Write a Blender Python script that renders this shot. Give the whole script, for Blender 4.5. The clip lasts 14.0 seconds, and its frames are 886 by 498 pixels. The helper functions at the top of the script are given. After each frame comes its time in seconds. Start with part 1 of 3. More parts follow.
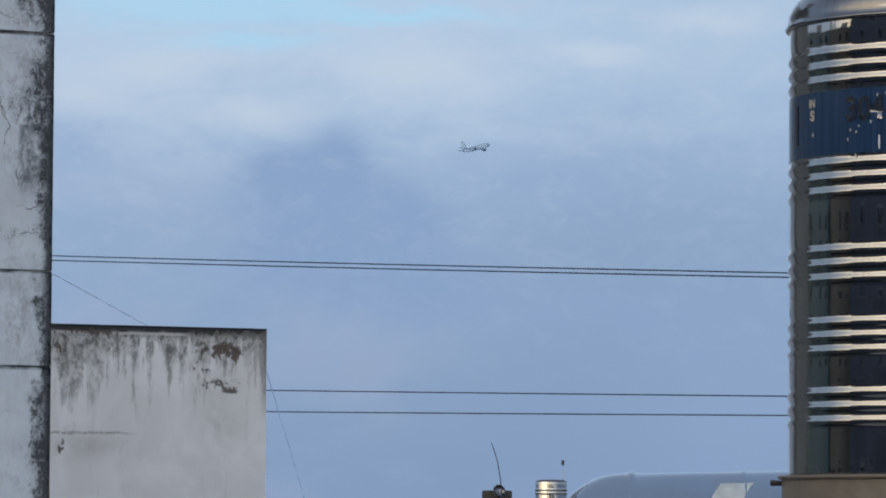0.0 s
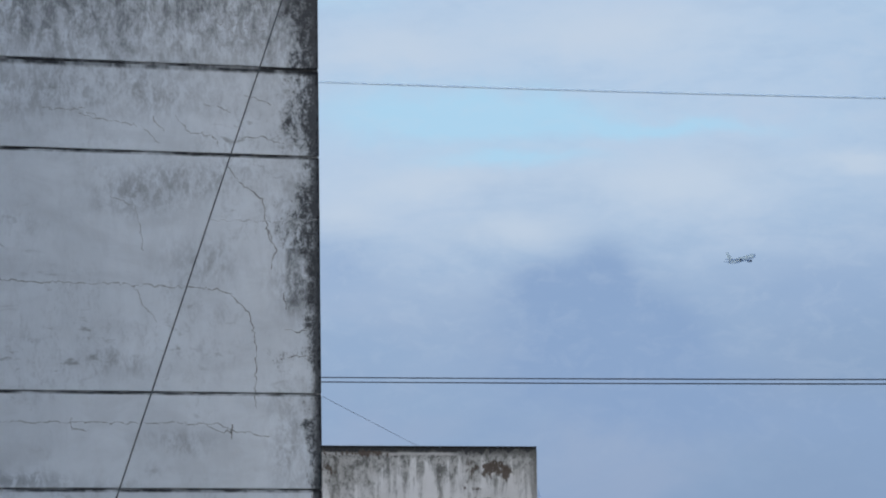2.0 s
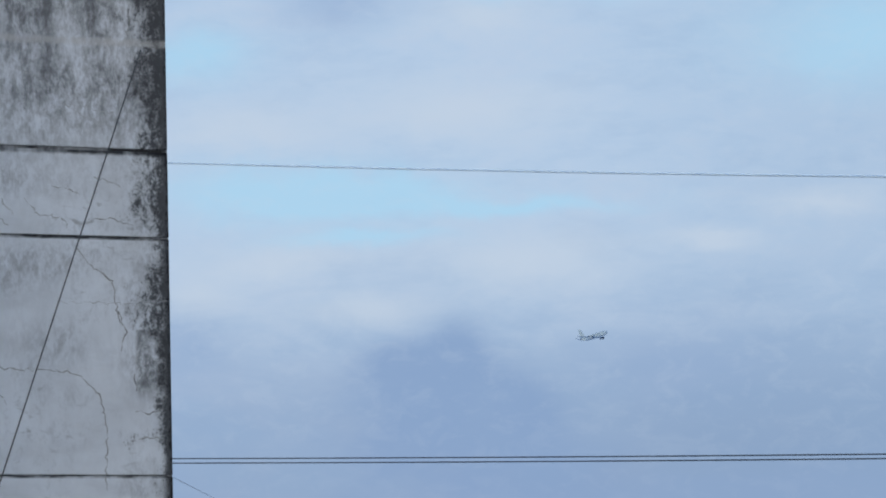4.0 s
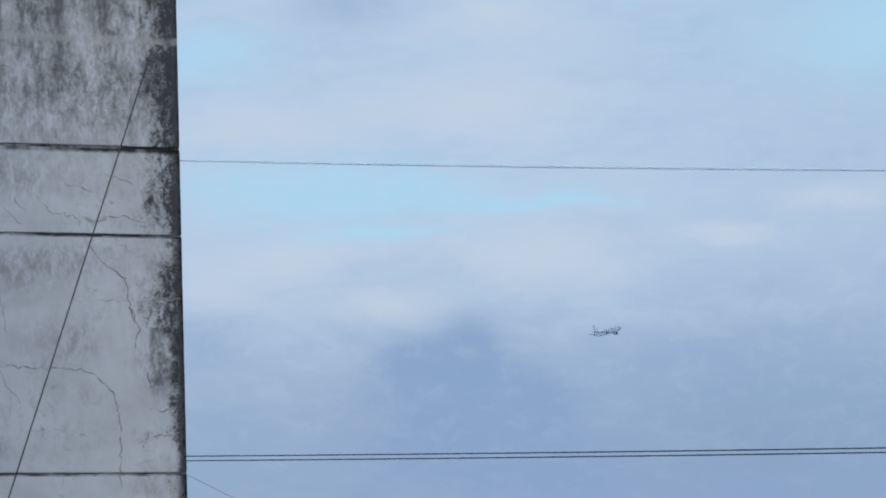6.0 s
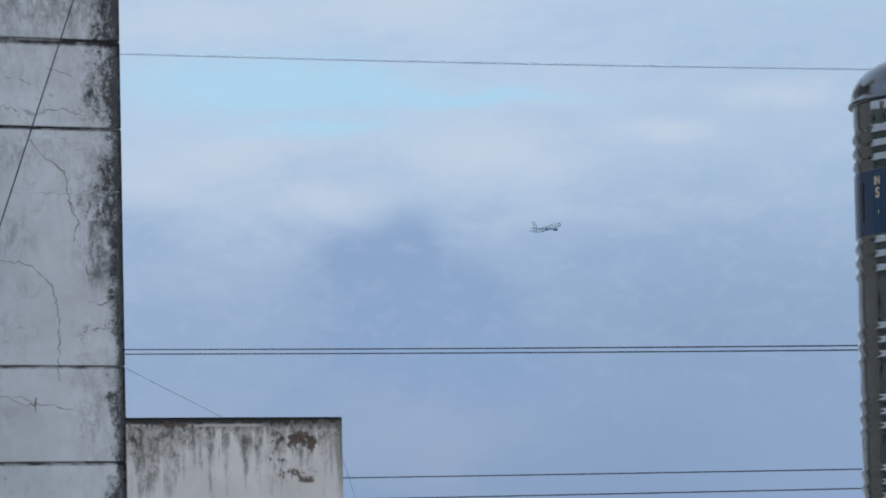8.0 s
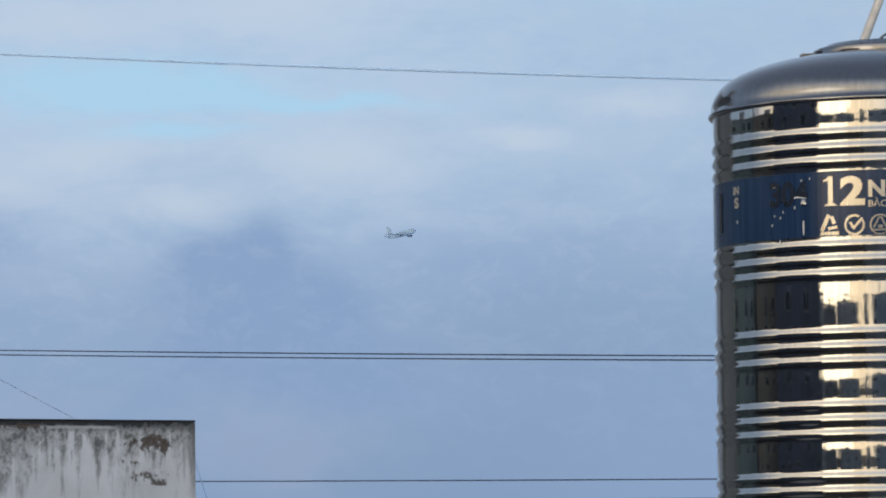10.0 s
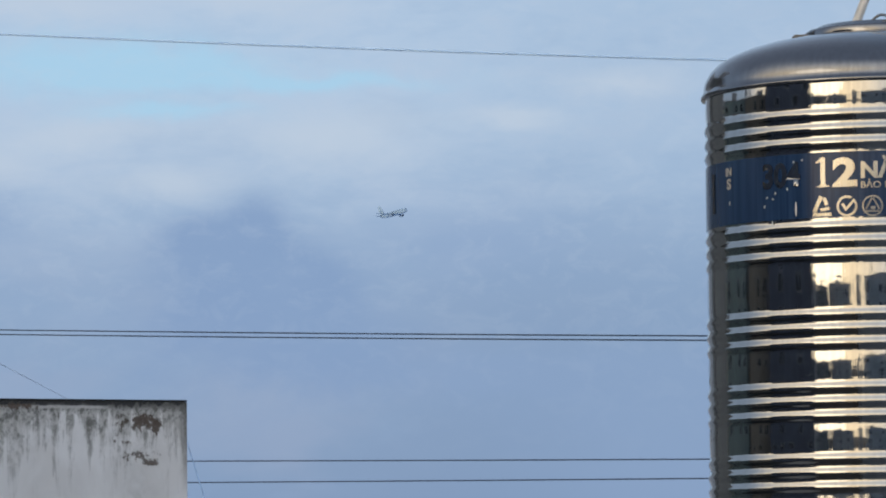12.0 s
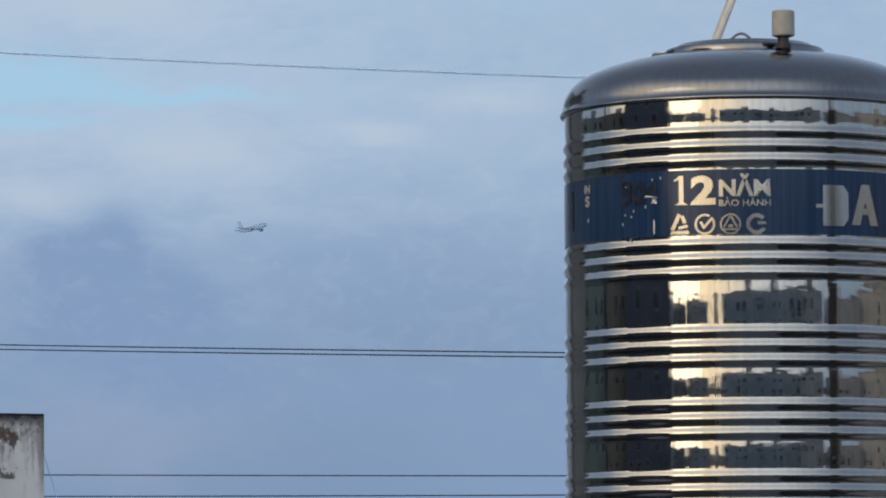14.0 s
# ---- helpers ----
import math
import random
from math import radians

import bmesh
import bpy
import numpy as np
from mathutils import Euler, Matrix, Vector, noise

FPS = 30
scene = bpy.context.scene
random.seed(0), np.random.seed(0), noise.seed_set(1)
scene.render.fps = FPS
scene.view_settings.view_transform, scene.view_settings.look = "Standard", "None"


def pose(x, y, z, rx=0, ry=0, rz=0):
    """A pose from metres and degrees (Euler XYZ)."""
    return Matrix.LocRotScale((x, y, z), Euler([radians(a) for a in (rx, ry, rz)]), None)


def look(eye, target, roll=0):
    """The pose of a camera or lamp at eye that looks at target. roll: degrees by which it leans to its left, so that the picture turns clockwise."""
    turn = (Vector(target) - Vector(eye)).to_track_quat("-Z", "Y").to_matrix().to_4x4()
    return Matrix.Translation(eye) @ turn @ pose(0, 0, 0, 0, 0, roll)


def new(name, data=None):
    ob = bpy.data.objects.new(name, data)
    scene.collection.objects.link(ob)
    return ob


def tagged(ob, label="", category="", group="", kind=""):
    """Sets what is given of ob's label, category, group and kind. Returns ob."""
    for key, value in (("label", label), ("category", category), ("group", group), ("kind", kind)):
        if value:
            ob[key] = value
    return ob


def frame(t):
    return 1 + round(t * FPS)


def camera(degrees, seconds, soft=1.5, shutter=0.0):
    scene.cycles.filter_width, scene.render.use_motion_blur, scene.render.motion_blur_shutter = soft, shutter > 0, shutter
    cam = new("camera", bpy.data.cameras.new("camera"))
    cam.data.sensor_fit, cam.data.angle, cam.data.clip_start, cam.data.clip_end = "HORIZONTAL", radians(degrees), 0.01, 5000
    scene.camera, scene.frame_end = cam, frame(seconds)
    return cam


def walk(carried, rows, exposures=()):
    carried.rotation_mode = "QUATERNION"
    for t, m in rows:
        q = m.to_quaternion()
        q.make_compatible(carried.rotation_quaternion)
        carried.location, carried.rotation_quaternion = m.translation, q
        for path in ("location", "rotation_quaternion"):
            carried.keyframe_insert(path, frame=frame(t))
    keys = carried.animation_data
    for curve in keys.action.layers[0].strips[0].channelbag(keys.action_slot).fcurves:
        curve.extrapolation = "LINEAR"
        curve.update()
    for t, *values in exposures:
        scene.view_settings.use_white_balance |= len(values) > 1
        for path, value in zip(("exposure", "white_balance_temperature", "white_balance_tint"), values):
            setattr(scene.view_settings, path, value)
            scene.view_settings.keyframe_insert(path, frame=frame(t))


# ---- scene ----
cam = camera(10.545, 14.0, soft=2.0)
EYE = 9.0  # height of the eye over the street, metres
# seconds, sway of the eye (x, z), then yaw to the right, pitch and roll in degrees
ROWS = [
    (0, -0.0048, -0.0156, 0.215, 3.379, 0.376),
    (0.3, -0.0057, -0.0143, 0.039, 3.645, 0.041),
    (0.5, -0.0064, -0.0135, -0.585, 4.072, -0.309),
    (0.7, -0.0050, -0.0101, -1.269, 4.348, -0.667),
    (1, -0.0029, -0.0051, -2.669, 4.642, -1.003),
    (1.2, -0.0018, -0.0035, -3.070, 4.685, -1.153),
    (1.5, -0.0003, -0.0013, -3.123, 4.708, -1.125),
    (2, -0.0074, -0.0010, -2.968, 4.758, -0.653),
    (2.5, -0.0072, -0.0041, -2.350, 4.933, -0.004),
    (2.7, -0.0054, 0.0007, -1.963, 5.083, 0.017),
    (3, -0.0027, 0.0080, -1.266, 5.328, -0.049),
    (3.5, 0.0017, 0.0036, -0.927, 5.394, -0.299),
    (4, 0.0030, 0.0021, -1.179, 5.671, -1.287),
    (4.2, 0.0051, 0.0010, -1.449, 5.924, -1.708),
    (6.3, 0.0063, 0.0007, -1.335, 5.459, -1.592),
    (6.5, 0.0114, 0.0029, -1.346, 5.266, -1.753),
    (7, 0.0144, 0.0018, -1.343, 4.801, -1.845),
    (7.5, 0.0085, 0.0005, -1.295, 4.513, -1.654),
    (7.7, 0.0088, 0.0002, -1.232, 4.483, -1.636),
    (8, 0.0091, -0.0004, -0.651, 4.365, -1.259),
    (8.2, 0.0070, -0.0018, -0.049, 4.250, -1.039),
    (8.5, 0.0040, -0.0039, 0.642, 4.128, -0.785),
    (8.7, -0.0021, -0.0022, 0.988, 4.117, -0.819),
    (10.8, -0.0028, 0.0017, 1.130, 4.543, -0.441),
    (11, -0.0016, 0.0025, 1.161, 4.470, -0.379),
    (11.5, -0.0046, -0.0007, 1.122, 4.262, -0.299),
    (12, -0.0048, 0.0034, 1.191, 4.159, -0.556),
    (12.5, -0.0049, 0.0058, 1.561, 4.195, -0.574),
    (13, -0.0050, 0.0063, 1.870, 4.328, -0.535),
    (13.3, -0.0027, 0.0050, 2.024, 4.449, -0.533),
    (13.5, -0.0013, 0.0040, 2.171, 4.517, -0.455),
    (13.8, -0.0019, 0.0044, 2.543, 4.475, -0.439),
    (14, -0.0024, 0.0045, 2.875, 4.331, -0.290),
]


def aim(az, el):
    a, e = radians(az), radians(el)
    return Vector((math.sin(a) * math.cos(e), math.cos(a) * math.cos(e), math.sin(e)))


def spot(az, el, dist):
    """A place by its bearing, its elevation and its distance over ground from the first eye."""
    a = radians(az)
    return Vector((dist * math.sin(a), dist * math.cos(a), EYE + dist * math.tan(radians(el))))


def eye_row(ex, ez, yaw, pitch, roll):
    eye = Vector((ex, 0, EYE + ez))
    return look(eye, eye + aim(yaw, pitch) * 10, roll)


walk(cam, [(t, eye_row(*r)) for t, *r in ROWS], [(0.0, -0.02), (2.0, 0.0), (8.5, 0.0), (11.0, -0.06), (12.5, -0.07), (14.0, -0.16)])

# ---- node helper ----


class Net:
    """Short words for shader nodes."""

    def __init__(self, tree):
        self.tree = tree
        self.n = tree.nodes
        self.n.clear()

    def link(self, a, socket):
        if isinstance(a, (int, float)):
            socket.default_value = a
        elif isinstance(a, (tuple, list)):
            v = list(a)
            if len(socket.default_value) == 4 and len(v) == 3:
                v.append(1.0)
            socket.default_value = v
        else:
            self.tree.links.new(a, socket)

    def op(self, kind, a, b=0.0, c=0.0, clamp=False):
        m = self.n.new("ShaderNodeMath")
        m.operation, m.use_clamp = kind, clamp
        for k, v in enumerate((a, b, c)):
            self.link(v, m.inputs[k])
        return m.outputs[0]

    def add(self, a, b):
        return self.op("ADD", a, b)

    def sub(self, a, b):
        return self.op("SUBTRACT", a, b)

    def mul(self, a, b):
        return self.op("MULTIPLY", a, b)

    def smooth(self, v, lo, hi):
        m = self.n.new("ShaderNodeMapRange")
        m.interpolation_type = "SMOOTHSTEP"
        self.link(v, m.inputs["Value"])
        m.inputs["From Min"].default_value, m.inputs["From Max"].default_value = lo, hi
        return m.outputs[0]

    def coord(self, which="Object"):
        return self.n.new("ShaderNodeTexCoord").outputs[which]

    def scaled(self, vec, s, shift=(0, 0, 0)):
        m = self.n.new("ShaderNodeMapping")
        self.link(vec, m.inputs["Vector"])
        m.inputs["Scale"].default_value = s
        m.inputs["Location"].default_value = shift
        return m.outputs[0]

    def noise(self, vec, scale=1.0, detail=4.0, rough=0.55, distort=0.0):
        t = self.n.new("ShaderNodeTexNoise")
        self.link(vec, t.inputs["Vector"])
        t.inputs["Scale"].default_value, t.inputs["Detail"].default_value = scale, detail
        t.inputs["Roughness"].default_value, t.inputs["Distortion"].default_value = rough, distort
        return t.outputs["Fac"]

    def split(self, vec):
        s = self.n.new("ShaderNodeSeparateXYZ")
        self.link(vec, s.inputs[0])
        return s.outputs

    def mix(self, fac, a, b):
        m = self.n.new("ShaderNodeMix")
        m.data_type = "RGBA"
        self.link(fac, m.inputs["Factor"])
        self.link(a, m.inputs[6])
        self.link(b, m.inputs[7])
        return m.outputs[2]

    def blob(self, u, v, cu, cv, su, sv):
        """1 in the middle of a soft oval patch, 0 outside."""
        a = self.op("DIVIDE", self.sub(u, cu), su)
        b = self.op("DIVIDE", self.sub(v, cv), sv)
        return self.op("EXPONENT", self.mul(self.add(self.mul(a, a), self.mul(b, b)), -1.0))

    def bump(self, height, strength, dist=0.01):
        b = self.n.new("ShaderNodeBump")
        b.inputs["Strength"].default_value, b.inputs["Distance"].default_value = strength, dist
        self.link(height, b.inputs["Height"])
        return b.outputs[0]

    def surface(self, colour, rough=0.7, metal=0.0, normal=None, coat=0.0, gloss=0.5):
        p = self.n.new("ShaderNodeBsdfPrincipled")
        self.link(colour, p.inputs["Base Color"])
        self.link(rough, p.inputs["Roughness"])
        self.link(metal, p.inputs["Metallic"])
        p.inputs["Coat Weight"].default_value = coat
        p.inputs["Specular IOR Level"].default_value = gloss
        if normal is not None:
            self.link(normal, p.inputs["Normal"])
        out = self.n.new("ShaderNodeOutputMaterial")
        self.link(p.outputs[0], out.inputs[0])
        return p


def material(name):
    m = bpy.data.materials.new(name)
    m.use_nodes = True
    return m, Net(m.node_tree)


# ---- sky and light ----
SUN_AZ, SUN_EL = -127.0, 11.0
world = bpy.data.worlds.new("evening_sky")
scene.world = world
world.use_nodes = True
w = Net(world.node_tree)
way = w.coord("Generated")
sx, sy, sz = w.split(way)
az = w.mul(w.op("ARCTAN2", sx, sy), 57.2958)
el = w.mul(w.op("ARCSINE", sz), 57.2958)
# cloud texture at four sizes, drawn out sideways
wisp = w.noise(w.scaled(way, (26, 26, 80)), 1.0, 5.0, 0.55, 0.5)
fleece = w.noise(w.scaled(way, (75, 75, 150), (3, 1, 7)), 1.0, 6.0, 0.6, 0.4)
shred = w.noise(w.scaled(way, (120, 120, 520), (1, 4, 2)), 1.0, 5.0, 0.6, 0.6)
puff = w.noise(w.scaled(way, (62, 62, 78), (2, 6, 3)), 1.0, 6.0, 0.58, 0.25)
soft = w.noise(w.scaled(way, (17, 17, 34), (4, 3, 9)), 1.0, 4.0, 0.5, 0.3)
u = w.add(az, w.add(w.mul(w.sub(puff, 0.5), 0.8), w.mul(w.sub(soft, 0.5), 0.8)))
v = w.add(el, w.add(w.mul(w.sub(wisp, 0.5), 0.45), w.mul(w.sub(puff, 0.5), 0.45)))
lift = w.add(el, w.add(w.mul(w.sub(wisp, 0.5), 1.0), w.mul(w.sub(soft, 0.5), 1.4)))
cloud = w.mix(w.smooth(lift, 0.3, 4.2), (0.225, 0.338, 0.542), (0.290, 0.415, 0.630))
cloud = w.mix(w.smooth(lift, 3.3, 6.2), cloud, (0.458, 0.602, 0.800))
cloud = w.mix(w.smooth(el, 11.0, 40.0), cloud, (0.30, 0.37, 0.50))
texture = w.add(w.mul(wisp, 0.40), w.add(w.mul(fleece, 0.30), w.add(w.mul(puff, 0.15), w.mul(shred, 0.15))))
cloud = w.mix(w.mul(w.mul(w.smooth(texture, 0.44, 0.66), 0.42), w.smooth(el, 2.5, 6.0)), cloud, (0.535, 0.620, 0.775))
cloud = w.mix(w.mul(w.smooth(texture, 0.52, 0.36), 0.24), cloud, (0.290, 0.425, 0.650))
# lilac tints low down, a duller east
cloud = w.mix(w.mul(w.mul(w.smooth(soft, 0.48, 0.66), w.sub(1.0, w.smooth(el, 3.0, 5.5))), 0.40), cloud, (0.335, 0.415, 0.600))
cloud = w.mix(w.mul(w.mul(w.mul(w.smooth(u, -0.8, 3.0), w.sub(1.0, w.smooth(el, 2.6, 5.2))), w.sub(1.0, w.smooth(az, 20.0, 60.0))), 0.78), cloud, (0.200, 0.308, 0.515))
cloud = w.mix(w.mul(w.mul(w.smooth(u, -0.2, 4.0), w.sub(1.0, w.smooth(az, 20.0, 60.0))), 0.30), cloud, (0.300, 0.440, 0.650))


def patches(base, colour, strength, ovals):
    total = 0.0
    for o in ovals:
        total = w.add(w.blob(u, v, *o), total)
    return w.mix(w.mul(w.op("MINIMUM", total, 1.0), strength), base, colour)


PALE = [(-3.6, 7.15, 1.1, 0.28), (-0.8, 8.45, 0.7, 0.25), (-1.0, 7.35, 1.3, 0.40), (-0.2, 5.55, 1.3, 0.35), (-4.1, 5.15, 0.5, 0.28), (-2.1, 4.95, 0.8, 0.22), (3.5, 6.15, 0.7, 0.14), (2.1, 5.75, 0.6, 0.12), (-3.1, 5.6, 1.0, 0.25)]
DARK = [(-4.25, 4.55, 0.55, 0.45), (3.4, 2.5, 1.3, 0.45), (4.2, 1.6, 2.0, 1.2), (1.6, 2.7, 0.9, 0.35), (-2.4, 8.65, 0.7, 0.3), (1.6, 4.3, 1.2, 0.5)]
cloud = patches(cloud, (0.560, 0.655, 0.790), 0.68, PALE)
cloud = patches(cloud, (0.255, 0.380, 0.620), 0.50, DARK)
GAP = [(-3.3, 6.40, 1.5, 0.30), (-2.0, 6.30, 1.2, 0.22), (-0.1, 6.20, 1.2, 0.10), (-2.2, 5.85, 0.9, 0.10), (4.0, 8.1, 1.5, 0.6), (-4.2, 8.0, 0.7, 0.3), (0.6, 8.8, 1.5, 0.2)]
cloud = patches(cloud, (0.408, 0.672, 0.890), 0.85, GAP)
# one dark heap of cloud with lobes, torn at the rim and fading below
heap = 0.0
for o in [(-0.98, 4.50, 0.36, 0.34), (-1.68, 4.28, 0.50, 0.34), (-1.30, 3.95, 0.95, 0.58), (-1.45, 3.20, 1.35, 0.80), (-0.35, 3.75, 0.65, 0.42), (-0.1, 2.9, 1.3, 0.55)]:
    heap = w.add(w.blob(w.add(az, w.mul(w.sub(fleece, 0.5), 0.5)), w.add(el, w.mul(w.sub(puff, 0.5), 0.5)), *o), heap)
frayed = w.noise(w.scaled(way, (150, 150, 260), (8, 5, 2)), 1.0, 6.0, 0.65, 0.5)
torn = w.add(w.op("MINIMUM", heap, 1.3), w.add(w.mul(w.sub(puff, 0.5), 0.9), w.add(w.mul(w.sub(fleece, 0.5), 0.7), w.mul(w.sub(frayed, 0.5), 0.5))))
cloud = w.mix(w.mul(w.mul(w.smooth(torn, 0.05, 1.45), w.smooth(heap, 0.0, 0.35)), 0.90), cloud, (0.232, 0.356, 0.595))
cloud = w.mix(w.mul(w.mul(w.smooth(frayed, 0.45, 0.68), w.smooth(el, 1.0, 5.0)), 0.13), cloud, (0.56, 0.66, 0.80))
# bright thin overcast behind the eye, warm round the low sun, dull overhead
back_way = aim(-150.0, 14.0)
near_back = w.add(w.add(w.mul(sx, back_way.x), w.mul(sy, back_way.y)), w.mul(sz, back_way.z))
low = w.sub(1.0, w.smooth(el, 30.0, 62.0))
cloud = w.mix(w.mul(w.smooth(near_back, 0.06, 0.94), low), cloud, (1.50, 1.55, 1.57))
sun_way = aim(SUN_AZ, 8.0)
near_sun = w.add(w.add(w.mul(sx, sun_way.x), w.mul(sy, sun_way.y)), w.mul(sz, sun_way.z))
glow = w.mul(w.smooth(near_sun, 0.55, 1.0), w.sub(1.0, w.smooth(el, 14.0, 50.0)))
cloud = w.mix(glow, cloud, (2.70, 2.12, 1.36))
day = w.n.new("ShaderNodeTexSky")
day.sky_type, day.sun_disc = "NISHITA", False
day.sun_elevation, day.sun_rotation = radians(SUN_EL), radians(SUN_AZ)
clear = w.n.new("ShaderNodeBackground")
w.link(day.outputs[0], clear.inputs[0])
clear.inputs[1].default_value = 0.12
cover = w.n.new("ShaderNodeBackground")
w.link(cloud, cover.inputs[0])
cover.inputs[1].default_value = 1.0
both = w.n.new("ShaderNodeMixShader")
both.inputs[0].default_value = 0.94
w.link(clear.outputs[0], both.inputs[1])
w.link(cover.outputs[0], both.inputs[2])
wo = w.n.new("ShaderNodeOutputWorld")
w.link(both.outputs[0], wo.inputs[0])

sun = new("sun", bpy.data.lights.new("sun", "SUN"))
sun.data.energy, sun.data.angle, sun.data.color = 0.50, radians(36), (1.0, 0.90, 0.74)
sun.matrix_world = look(aim(SUN_AZ, SUN_EL) * 100, (0, 0, 0))

# ---- materials ----


def plain(name, colour, rough=0.6, metal=0.0, grain=30.0, vary=0.25, bump=0.15):
    """A surface with fine grain and slow, large variation."""
    m, n = material(name)
    c = n.coord()
    fine, slow = n.noise(c, grain, 5.0, 0.6), n.noise(c, grain / 12, 3.0)
    amount = n.add(n.mul(fine, 0.5), n.mul(slow, 0.5))
    dark = tuple(k * (1 - vary) for k in colour)
    lite = tuple(min(1.0, k * (1 + vary)) for k in colour)
    n.surface(n.mix(n.smooth(amount, 0.3, 0.7), dark, lite), n.add(rough - 0.1, n.mul(fine, 0.2)), metal, n.bump(fine, bump, 0.004))
    return m


def stained_wall(name, paint):
    """Weathered pale wall paint: mildew along an outer edge, rain streaks, blotches. Object space: x along the wall, z up."""
    m, n = material(name)
    c = n.coord()
    x, y, z = n.split(c)
    fine = n.noise(c, 26.0, 6.0, 0.65)
    blotch = n.noise(n.scaled(c, (1.6, 1, 1.1)), 1.3, 5.0, 0.6, 0.4)
    streak = n.noise(n.scaled(c, (6, 1, 1.6)), 1.0, 6.0, 0.65, 0.4)
    cloudy = n.noise(n.scaled(c, (4, 1, 3), (2, 0, 5)), 1.0, 6.0, 0.7, 0.3)
    colour = n.mix(n.smooth(blotch, 0.35, 0.7), paint, tuple(k * 0.87 for k in paint))
    colour = n.mix(n.mul(n.smooth(streak, 0.50, 0.74), 0.10), colour, (0.20, 0.205, 0.215))
    return m, n, c, x, y, z, fine, blotch, streak, cloudy, colour


GRIME = (0.016, 0.017, 0.021)


def tall_wall_paint():
    m, n, c, x, y, z, fine, blotch, streak, cloudy, colour = stained_wall("weathered_wall_paint", (0.78, 0.83, 0.90))
    zz = n.sub(z, EYE)
    speck = n.noise(n.scaled(c, (55, 1, 30)), 1.0, 5.0, 0.7)
    mottle = n.noise(n.scaled(c, (14, 1, 8), (4, 0, 2)), 1.0, 6.0, 0.7, 0.5)
    rough_mask = n.add(n.mul(speck, 0.35), n.mul(mottle, 0.65))
    # broad, faint clouds of dirt and trowel sweeps, longer than high
    trowel = n.noise(n.scaled(c, (2.2, 1, 5.5), (6, 0, 1)), 1.0, 6.0, 0.62, 0.5)
    colour = n.mix(n.mul(n.smooth(trowel, 0.42, 0.68), 0.20), colour, (0.42, 0.44, 0.47))
    thin = n.noise(n.scaled(c, (1.5, 1, 1.9), (1, 0, 8)), 1.0, 3.0, 0.6)
    colour = n.mix(n.mul(n.mul(n.smooth(rough_mask, 0.48, 0.64), n.smooth(thin, 0.42, 0.62)), 0.26), colour, (0.20, 0.21, 0.23))
    # small smears of mould, longer than high, where the paint is thin
    dab = n.noise(n.scaled(c, (6, 1, 17), (7, 0, 3)), 1.0, 4.0, 0.6, 0.6)
    colour = n.mix(n.mul(n.mul(n.smooth(dab, 0.58, 0.70), n.smooth(thin, 0.46, 0.62)), 0.45), colour, (0.15, 0.157, 0.165))
    # black mildew that creeps in from the free corner, in tongues
    tongue = n.noise(n.scaled(c, (3, 1, 2.6), (9, 0, 4)), 1.0, 5.0, 0.65, 0.3)
    fleck = n.noise(n.scaled(c, (24, 1, 20), (2, 0, 6)), 1.0, 5.0, 0.7, 0.3)
    width = n.add(0.055, n.mul(n.smooth(tongue, 0.40, 0.70), 0.18))
    for h, size, more in ((3.15, 0.20, 0.16), (2.55, 0.16, 0.09), (3.9, 0.35, 0.12), (1.75, 0.10, 0.05)):
        width = n.add(width, n.mul(n.blob(zz, 0.0, h, 0.0, size, 1.0), more))
    depth = n.op("DIVIDE", x, width)
    veil = n.sub(1.0, n.smooth(n.add(depth, n.mul(n.sub(mottle, 0.5), 0.8)), 0.3, 1.3))
    colour = n.mix(n.mul(veil, 0.34), colour, (0.13, 0.135, 0.15))
    grains = n.add(n.mul(fleck, 0.55), n.mul(n.noise(n.scaled(c, (70, 1, 60), (1, 0, 9)), 1.0, 4.0, 0.7), 0.45))
    creep = n.smooth(n.sub(n.add(grains, n.mul(n.sub(mottle, 0.5), 0.5)), n.mul(n.op("MINIMUM", depth, 2.2), 0.22)), 0.26, 0.46)
    rim = n.sub(1.0, n.smooth(n.add(x, n.mul(n.sub(grains, 0.5), 0.16)), 0.0, 0.075))
    colour = n.mix(n.op("MAXIMUM", n.mul(creep, 0.86), n.mul(rim, 0.985)), colour, GRIME)
    patch = n.mul(n.mul(n.sub(1.0, n.smooth(n.add(x, n.mul(n.sub(mottle, 0.5), 0.06)), 0.20, 0.23)), n.sub(1.0, n.smooth(zz, 2.330, 2.342))), n.smooth(zz, 1.90, 2.05))
    colour = n.mix(n.mul(n.mul(patch, n.smooth(rough_mask, 0.30, 0.60)), 0.75), colour, (0.06, 0.062, 0.068))
    # the upper courses are darker with rain-washed soot
    soot = n.mul(n.smooth(n.add(zz, n.mul(n.sub(cloudy, 0.5), 0.7)), 3.15, 3.85), n.smooth(n.add(n.mul(streak, 0.40), n.add(n.mul(thin, 0.25), n.mul(rough_mask, 0.35))), 0.40, 0.60))
    colour = n.mix(n.mul(soot, 0.80), colour, (0.075, 0.078, 0.088))
    # soot along the joints, with their ragged dark shadow painted in
    for h, reach in ((0.93, 0.018), (1.487, 0.015), (2.876, 0.016), (3.389, 0.030)):
        off = n.op("ABSOLUTE", n.sub(n.sub(zz, h), n.sub(n.mul(n.sub(fleck, 0.5), 0.9 * reach), 0.4 * reach)))
        soot_shade = n.mul(n.sub(1.0, n.smooth(off, 0.2 * reach, reach)), n.smooth(n.noise(n.scaled(c, (2.2, 1, 0.2), (h, 0, 0)), 1.0, 5.0, 0.7), 0.36, 0.56))
